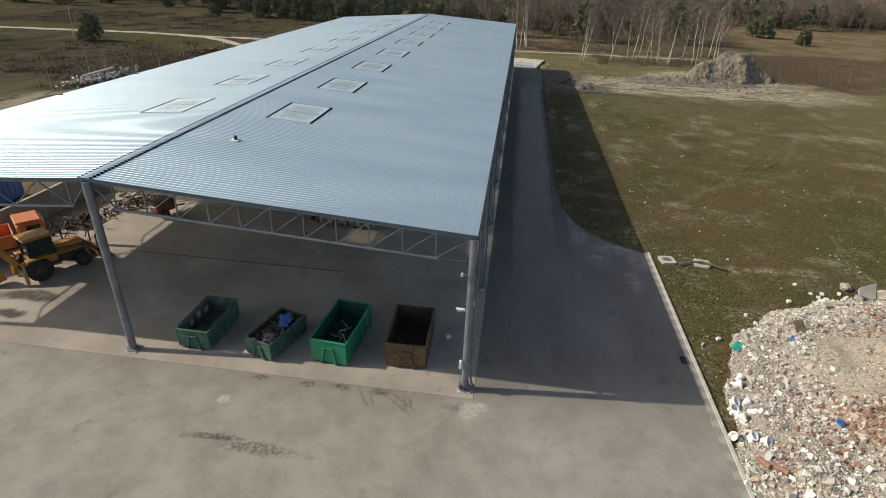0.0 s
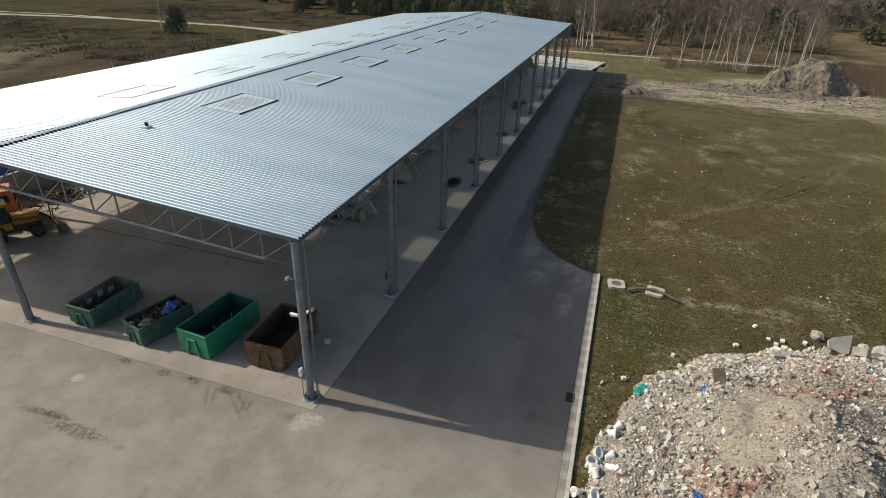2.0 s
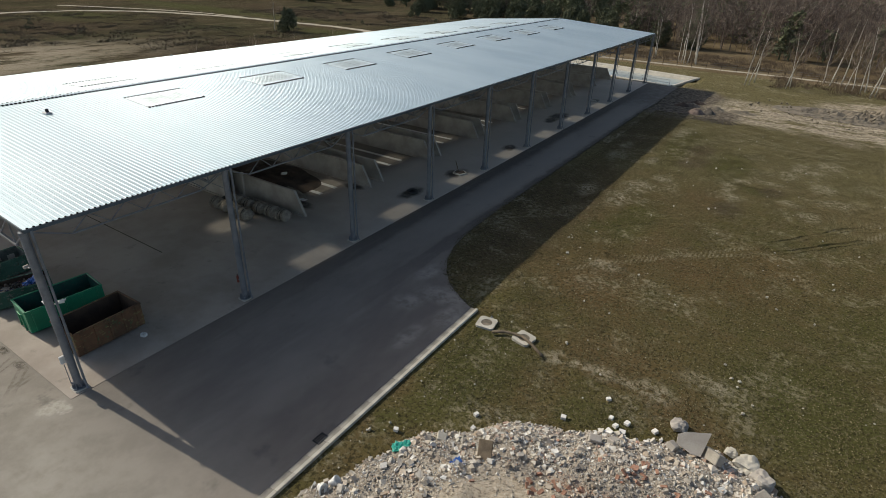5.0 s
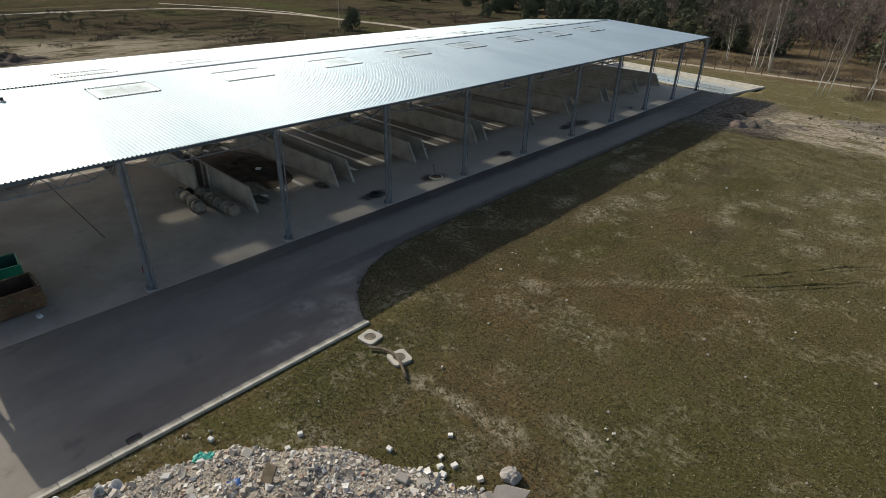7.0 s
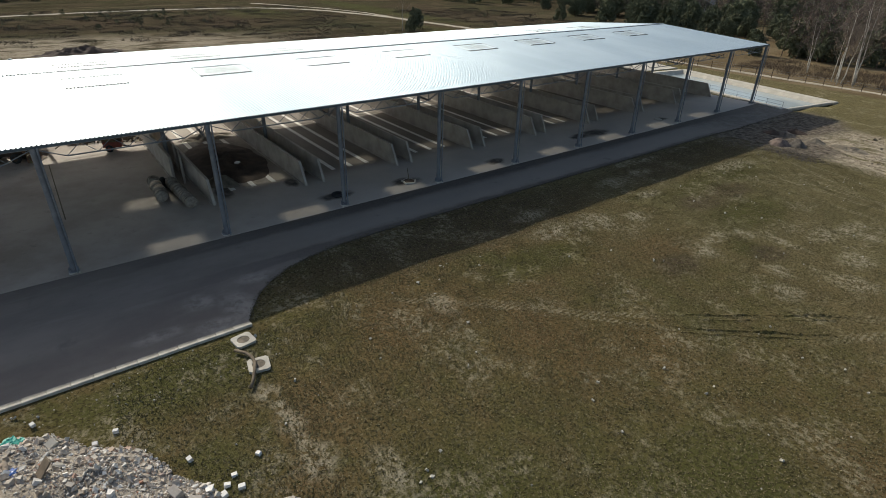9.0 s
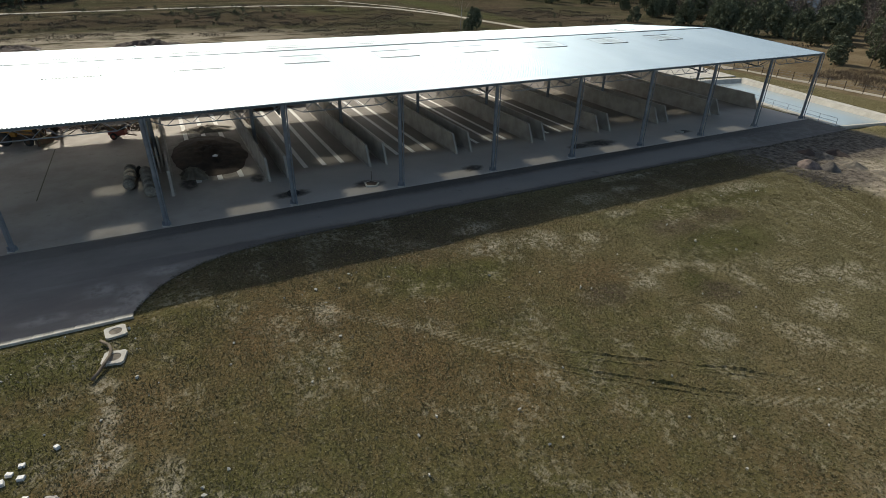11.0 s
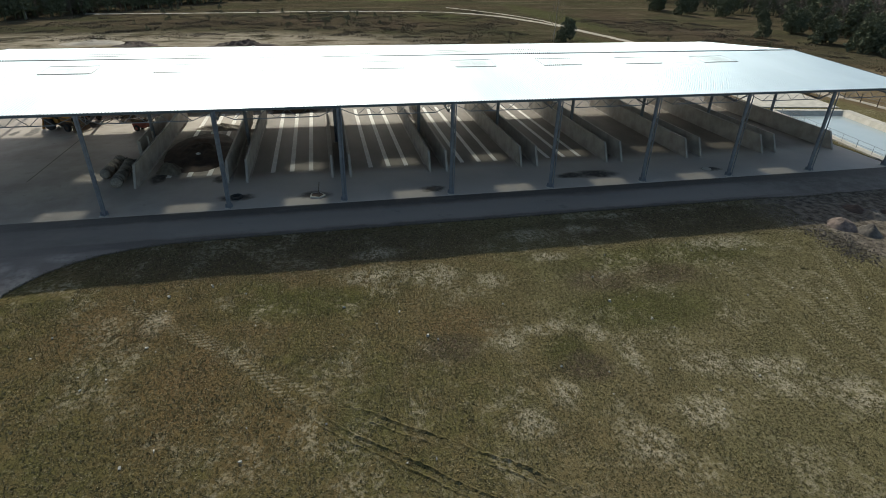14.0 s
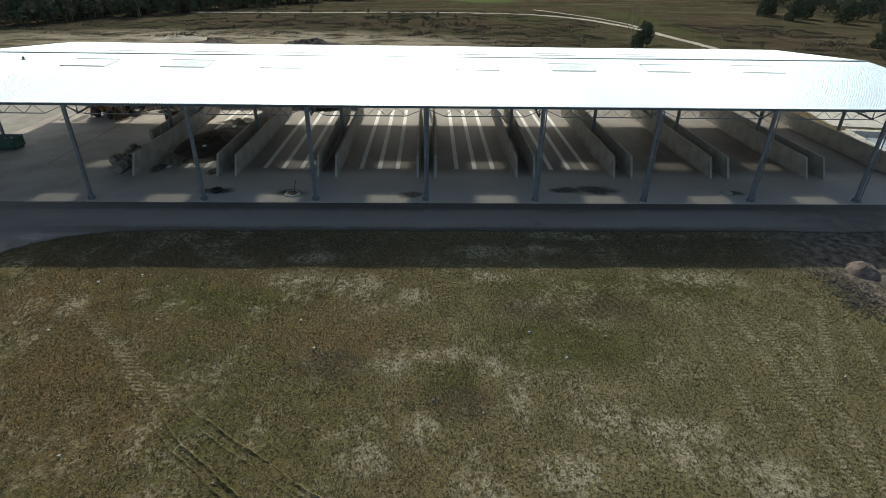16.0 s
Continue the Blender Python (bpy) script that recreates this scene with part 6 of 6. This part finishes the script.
# ---- trees ----
def birch(rng, height, limbs=16, twigs=6, girth=0.0115):
    """A trunk and a crown of limbs and twigs, as two meshes."""
    trunk, crown = Mesh(), Mesh()
    lean = Vector((rng.uniform(-0.05, 0.05), rng.uniform(-0.05, 0.05), 1))
    line = [Vector((0, 0, -0.1)) + lean * height * k / 6 + Vector((rng.uniform(-0.12, 0.12), rng.uniform(-0.12, 0.12), 0)) * (k > 0) for k in range(7)]
    trunk.tube(line, [girth * height * (1 - k / 6.6) for k in range(7)], 6)
    for k in range(limbs):
        f = 0.28 + 0.70 * (k + rng.random()) / limbs
        i = min(5, int(f * 6))
        p = line[i].lerp(line[i + 1], f * 6 - i)
        a, reach = rng.uniform(0, 6.28), height * 0.26 * (1.15 - f) * rng.uniform(0.7, 1.2) + 0.5
        tip = p + Vector((math.cos(a) * reach, math.sin(a) * reach, reach * rng.uniform(0.9, 1.7)))
        mid = p.lerp(tip, 0.5) + Vector((math.cos(a), math.sin(a), 0)) * reach * 0.12
        crown.tube([p, mid, tip], [0.0042 * height * (1.2 - f), 0.003 * height * (1.2 - f), 0.012], 3, False)
        for _ in range(twigs):
            s = p.lerp(tip, rng.uniform(0.35, 1.0))
            e = s + Vector((rng.uniform(-1, 1), rng.uniform(-1, 1), rng.uniform(-0.1, 1.1))) * reach * 0.42
            crown.tube([s, e], [0.016, 0.008], 3, False)
    return trunk, crown


def pine(rng, height, width, clumps=420, low=0.0, leaf=1.0):
    """A bushy pine: needle clumps over an uneven, rounded crown of lobes."""
    trunk, crown = Mesh(), Mesh()
    trunk.tube([(0, 0, -0.1), (0.05, 0, height * 0.5), (0, 0.05, height * 0.9)], [0.022 * height, 0.015 * height, 0.02], 7)
    lobes = [(rng.uniform(0, 6.28), 0.9 * (k + rng.random()) / 18) for k in range(18)]
    centres = []
    for a, f in lobes:
        r = width * (0.5 + 0.25 * rng.random()) * (1 - 0.85 * f) ** 0.6
        centres.append((Vector((math.cos(a) * r, math.sin(a) * r, height * (low + 0.12 + (0.76 - low) * f))), width * rng.uniform(0.3, 0.45)))
    centres.append((Vector((0, 0, height * 0.8)), width * 0.42))
    centres.append((Vector((0, 0, height * 0.45)), width * 0.7))
    for k in range(clumps):
        c, r = centres[k % len(centres)]
        d = Vector((rng.gauss(0, 1), rng.gauss(0, 1), rng.gauss(0, 1))).normalized() * r * rng.uniform(0.6, 1.05)
        c = c + d
        c.z = max(0.1, c.z)
        s = rng.uniform(0.4, 0.8) * (0.3 + height / 16) * leaf
        for _ in range(3):
            d = Vector((rng.uniform(-1, 1), rng.uniform(-1, 1), rng.uniform(-0.4, 1.0))).normalized() * s
            e = d.cross(Vector((rng.uniform(-1, 1), rng.uniform(-1, 1), rng.uniform(-1, 1)))).normalized() * s * 0.4
            crown.add([c - d * 0.5 - e, c - d * 0.5 + e, c + d], [(0, 1, 2)])
    return trunk, crown


def far_birch(rng, height, limbs=13, twigs=12):
    """A leafless tree for the distant wood: trunk, limbs and a haze of twigs."""
    trunk, crown = Mesh(), Mesh()
    lean = Vector((rng.uniform(-0.10, 0.10), rng.uniform(-0.10, 0.10), 1))
    base = Vector((0, 0, -0.1))
    trunk.tube([base, base + lean * height * 0.5, base + lean * height], [0.09, 0.06, 0.02], 4, False)
    for k in range(limbs):
        f = 0.12 + 0.85 * (k + rng.random()) / limbs
        p = base + lean * height * f
        a, reach = rng.uniform(0, 6.28), height * 0.24 * (1.2 - f) * rng.uniform(0.7, 1.3) + 0.5
        tip = p + Vector((math.cos(a) * reach, math.sin(a) * reach, reach * rng.uniform(0.8, 1.6)))
        w = Vector((-math.sin(a), math.cos(a), 0)) * 0.05
        crown.add([p - w, p + w, tip], [(0, 1, 2)])
        for _ in range(twigs):
            s = p.lerp(tip, rng.uniform(0.1, 1.0))
            d = Vector((rng.uniform(-1, 1), rng.uniform(-1, 1), rng.uniform(-0.2, 1.2))) * reach * 0.6
            w = d.cross(Vector((rng.uniform(-1, 1), rng.uniform(-1, 1), rng.uniform(-1, 1)))).normalized() * 0.06
            crown.add([s - w, s + w, s + d], [(0, 1, 2)])
    return trunk, crown


def tree_thing(name, label, category, group, meshes, mats, m):
    t = thing(name, label, category, group, m)
    part("trunk", meshes[0], mats[0], t, smooth=True)
    part("crown", meshes[1], mats[1], t)
    return t


def sized(x, y, s, turn=0.0, tilt=(0, 0)):
    return pose(x, y, -0.05, tilt[0], tilt[1], turn) @ Matrix.Diagonal((s, s, s, 1))


rng = random.Random(11)
models = [tree_thing("birch_tree", "tall bare birch with a pale slender trunk", "birch tree", "birches behind the mound", birch(rng, 10.6 + 0.6 * k, 17, 6, 0.0100), (BARK_BIRCH, TWIG), pose((15.4, 22.2, 35.2, 41.4)[k], (112.7, 114.8, 115.5, 118)[k], 0, 3, 4, 40 * k)) for k in range(4)]
for k, (x, y) in enumerate(((16.6, 117), (27.8, 125), (29.0, 124), (30.8, 126), (31.5, 121.5), (32.6, 120.5), (33.8, 119.5), (34.6, 121), (36.0, 117), (40.8, 124.5), (42.2, 117.5), (45.5, 126), (47, 121), (49.7, 134), (51, 131), (16.1, 113.4), (22.8, 115.6))):
    copy_thing(models[k % 4], sized(x, y, rng.uniform(0.8, 1.1), rng.uniform(0, 360), (rng.uniform(-7, 7), rng.uniform(-3, 9))))
for x, y, s in ((-1, 132.5, 1.1), (0.8, 131, 1.15), (2.2, 132, 1.2), (3.4, 131.4, 1.1), (-8, 138, 0.9)):
    for k in range(2):
        copy_thing(models[(int(x) + k) % 4], sized(x + rng.uniform(-0.7, 0.7), y + rng.uniform(-0.7, 0.7), s * rng.uniform(0.85, 1.05), rng.uniform(0, 360), (rng.uniform(-8, 8), rng.uniform(-8, 8))))
for x, y, s in ((-102.9, 102.4, 0.95), (-62, 72, 0.5), (-64.5, 58, 0.5), (-165, -52, 0.95), (-69, 55, 0.42), (-68, 66, 0.4), (-70, 69, 0.45), (-67, 88, 0.42), (-64, 99, 0.3)):
    copy_thing(models[int(s * 10) % 4], sized(x, y, s, 57 * s))

pines = [tree_thing("pine_tree", "bushy dark green pine standing in dry grass", "pine tree", "pines beyond the field", pine(rng, 6.0 + 0.7 * k, 3.0 + 0.3 * k, 900), (BARK, NEEDLE), pose(-78 - 4 * k, 180 + 9 * k, 0)) for k in range(4)]
for x, y, s in ((-100.5, 105, 0.95), (-91, 179, 1.05), (-84, 187, 1.15), (-76, 177, 1.3), (-114, 189, 0.85), (-67, 178, 1.2), (-45.5, 174.5, 0.95), (-62, 184, 1.2), (-55, 182, 1.1), (-50, 188, 1.25), (-44, 184, 1.0), (-84, 184, 0.9), (-93, 182, 0.75), (-104, 170, 0.7), (-115, 192, 1.0), (-108, 205, 1.1), (-120, 204, 1.0), (-128, 212, 1.1), (-99, 213, 1.0), (-38, 190, 1.2), (-33, 181, 0.9), (-29, 196, 1.1), (-52, 198, 1.3), (-64, 200, 1.2), (-76, 198, 1.1), (-140, 200, 0.9), (-176, 190, 1.2), (-168, 205, 1.2), (-185, 200, 1.2), (-195, 190, 1.3), (-205, 196, 1.2), (85.4, 194.5, 0.9), (82.5, 197, 0.8), (90, 175, 0.8), (113, 240, 1.1), (110, 247, 1.0), (145, 262, 1.3), (152, 266, 1.3), (163, 271, 1.4), (150, 275, 1.5), (138, 270, 1.2), (170, 274, 1.3), (-20, 158, 1.1), (-12, 156, 1.2), (-16, 163, 1.2), (-5, 160, 1.1), (-26, 152, 0.8)):
    copy_thing(pines[int(abs(x) + y) % 4], sized(x, y, s, 50 * s + x))


def woodland(places, model):
    """Many copies of one set of corners and faces in one mesh."""
    base, faces = np.array(model.v), model.f
    verts, out = [], []
    for n, (x, y, s, a) in enumerate(places):
        c, d = math.cos(a), math.sin(a)
        turned = np.stack([base[:, 0] * c - base[:, 1] * d, base[:, 0] * d + base[:, 1] * c, base[:, 2]], 1) * s + (x, y, -0.1)
        verts.append(turned)
        k = n * len(base)
        out += [tuple(i + k for i in f) for f in faces]
    me = bpy.data.meshes.new("woodland")
    me.from_pydata(np.concatenate(verts).tolist(), [], out)
    return me


def east_woods(rng):
    while True:
        x, y = rng.uniform(-22, 260), rng.uniform(140, 340)
        edge = 150 + 0.10 * abs(x - 20) + 9 * wave(x, y, 0.03, 2)
        if y > edge and not (62 < x < 175 and y < 232) and rng.random() < 1.15 - (y - 150) / 260:
            return x, y


def north_woods(rng):
    while True:
        x, y = rng.uniform(-300, -10), rng.uniform(190, 340)
        if y > 200 + 12 * wave(x, y, 0.02, 2) + 0.02 * abs(x) + max(0.0, (-60 - x) * 0.02):
            return x, y


def west_woods(rng):
    if rng.random() < 0.7:
        x = rng.uniform(-246, -128)
        return x, -70 + 0.6 * (-130 - x) - 75 * rng.random() ** 1.3
    return rng.uniform(-310, -246), rng.uniform(-80, 22)


def far_west(rng):
    x, y = rng.uniform(-460, -335), rng.uniform(20, 240)
    return x, y


def wood_object(name, mat, label, spots, maker):
    verts, faces = [], []
    for k in range(3):
        trunk, crown = maker(random.Random(3 + k))
        me = woodland([(*p, rng.uniform(0.55, 1.2), rng.uniform(0, 6.28)) for p in spots[k::3]], Mesh().add(trunk.v, trunk.f).add(crown.v, crown.f))
        n = len(verts)
        verts += [tuple(v.co) for v in me.vertices]
        faces += [tuple(i + n for i in f.vertices) for f in me.polygons]
        bpy.data.meshes.remove(me)
    me = bpy.data.meshes.new(name)
    me.from_pydata(verts, [], faces)
    me.materials.append(mat)
    tagged(new(name, me), label, "woods", "", "stuff")


wood_object("bare_woods", WOODS, "distant leafless birch and alder wood", [east_woods(rng) for _ in range(1900)] + [north_woods(rng) for _ in range(560)] + [west_woods(rng) for _ in range(420)] + [far_west(rng) for _ in range(160)], lambda r: far_birch(r, 12.5))
wood_object("pine_woods", NEEDLE, "distant dark green pine wood", [east_woods(rng) for _ in range(230)] + [north_woods(rng) for _ in range(360)] + [west_woods(rng) for _ in range(480)] + [far_west(rng) for _ in range(120)], lambda r: pine(r, 10.5, 3.3, 130, 0.1, 1.5))


def scrub(rng, twigs=75):
    """A low bare bush."""
    m = Mesh()
    for _ in range(twigs):
        a, r, w = rng.uniform(0, 6.28), 1.6 * rng.random() ** 0.6, rng.uniform(0, 6.28)
        c, e = Vector((r * math.cos(a), r * math.sin(a), -0.1)), Vector((math.cos(w), math.sin(w), 0)) * 0.035
        m.add([c - e, c + e, c + Vector((rng.uniform(-0.5, 0.5), rng.uniform(-0.5, 0.5), rng.uniform(0.3, 1.2)))], [(0, 1, 2)])
    return m, Mesh()


bush_spots = [(rng.gauss(-66, 4), rng.uniform(55, 100)) for _ in range(90)] + [(rng.uniform(20, 62), rng.gauss(120, 3)) for _ in range(160)] + [(rng.uniform(52, 70), rng.uniform(99, 132)) for _ in range(450)] + [(rng.uniform(60, 100), rng.uniform(93, 145)) for _ in range(750)] + [(rng.uniform(-20, 60), rng.uniform(132, 150)) for _ in range(420)]
def heath(rng, twigs=70):
    """A broad, low clump of heather and dead grass."""
    m = Mesh()
    for _ in range(twigs):
        a, r, w = rng.uniform(0, 6.28), 3.2 * rng.random() ** 0.7, rng.uniform(0, 6.28)
        c, e = Vector((r * math.cos(a), r * math.sin(a), 0.0)), Vector((math.cos(w), math.sin(w), 0)) * rng.uniform(0.1, 0.25)
        m.add([c - e, c + e, c + Vector((rng.uniform(-0.3, 0.3), rng.uniform(-0.3, 0.3), rng.uniform(0.12, 0.42)))], [(0, 1, 2)])
    return m, Mesh()


heath_spots = [(rng.uniform(-200, -112), rng.uniform(-70, 105)) for _ in range(700)] + [(rng.uniform(-110, -60), rng.uniform(62, 112)) for _ in range(150)] + [(rng.uniform(-160, -40), rng.uniform(130, 175)) for _ in range(260)]
wood_object("heath", HEATH, "low brown heather and dead grass on the field", heath_spots, heath)
wood_object("dry_scrub", DRY_GRASS, "tall dry brown grass and scrub", bush_spots, scrub)
sapling_spots = [(rng.uniform(-205, -130), rng.uniform(-20, 70)) for _ in range(45)] + [(rng.uniform(-130, -60), rng.uniform(135, 165)) for _ in range(6)]
wood_object("pine_saplings", SAPLING, "small young pines scattered over the rough field", sapling_spots, lambda r: pine(r, 1.7, 0.95, 48, 0.0))
heap("soil_heap", -97, 21, 3.6, 8.5, 1.3, COMPOST, "long dark earth heap on bare ground", "soil heap", 0.3)
heap("soil_heap", -101, -4, 3.0, 5.0, 1.0, COMPOST, "dark earth heap on bare ground", "soil heap", 0.3)
heap("soil_heap", -106, -14, 4.0, 7.5, 0.6, TRACK, "pale sandy heap on bare ground", "soil heap", 0.3)
pile = Mesh()
for _ in range(130):
    pile.stone((rng.gauss(-67.5, 1.1), rng.gauss(63.5, 3.2), rng.uniform(0.1, 0.8)), rng.uniform(0.4, 1.1), rng)
single("debris_pile", pile, CONCRETE, "pile of broken grey concrete in the scrub", "debris pile", kind="stuff")
single("long_beam", Mesh().bar((-67.6, 60, 1.25), (-68.0, 68, 1.3), 0.35, 0.3), PALE, "long pale beam lying on the debris pile", "beam")
pile = Mesh()
for _ in range(90):
    pile.stone((rng.gauss(-67.3, 1.0), rng.gauss(97, 3.0), rng.uniform(0.1, 0.7)), rng.uniform(0.3, 0.8), rng)
single("brick_pile", pile, RUST, "low pile of reddish brown bricks in the scrub", "brick pile", kind="stuff")

# ---- a house beyond the pines ----
house = thing("far_house", "small far house with a dark pitched roof", "house", m=pose(-104, 262, 0, 0, 0, 20))
wall = part("wall", Mesh().box((0, 0, 1.5), (10, 8, 3.2)), PALE, house)
roof = Mesh().prism([(-4.6, 3.0), (0, 6.2), (4.6, 3.0), (4.4, 2.85), (0, 5.95), (-4.4, 2.85)], -5.4, 5.4, "x")
part("roof", roof, TRIM, house, "dark grey pitched roof")
gable = Mesh().prism([(-4.0, 3.1), (0, 5.85), (4.0, 3.1)], -4.95, 4.95, "x")
part("gable", gable, PALE, house)
for k in range(3):
    part("window", Mesh().box((-3 + 3 * k, -4.02, 1.6), (1.2, 0.06, 1.2)), GLASS_DARK, wall)

# ---- grass tufts on the lawn ----
def tufts(count, seed, x0, x1, y0, y1):
    r = np.random.RandomState(seed)
    x, y = r.uniform(x0, x1, count), r.uniform(y0, y1, count)
    keep = (x > 13.2) | ((y > 22) & (x > 7.2))
    keep &= np.hypot(x - HEAP_X, y - HEAP_Y) > np.array([heap_reach(a) for a in np.arctan2(y - HEAP_Y, x - HEAP_X)]) * 1.02
    x, y = x[keep], y[keep]
    n = len(x)
    out = np.zeros((n, 3, 3, 3))
    size = r.uniform(0.03, 0.085, n)
    for k in range(3):
        a = r.uniform(0, 2 * np.pi, n)
        d = np.stack([np.cos(a), np.sin(a)], 1)
        side = np.stack([-d[:, 1], d[:, 0]], 1)
        c = np.stack([x, y], 1)
        out[:, k, 0, :2], out[:, k, 1, :2] = c - side * size[:, None] * 0.42, c + side * size[:, None] * 0.42
        out[:, k, 2, :2] = c + d * size[:, None] * r.uniform(0.3, 1.1, n)[:, None]
        out[:, k, 2, 2] = size * r.uniform(0.35, 1.05, n)
    ground = np.array([ground_height(a, b) for a, b in zip(x, y)])
    out[..., 2] += ground[:, None, None] - 0.005
    me = bpy.data.meshes.new("grass_tufts")
    flat = out.reshape(-1, 3)
    me.from_pydata(flat.tolist(), [], np.arange(len(flat)).reshape(-1, 3).tolist())
    me.materials.append(BLADES)
    return tagged(new("grass_tufts", me), "short olive and straw coloured grass tufts", "grass", "", "stuff")


tufts(260000, 5, 7, 47, 10, 80)
tufts(40000, 6, 47, 82, 20, 90)
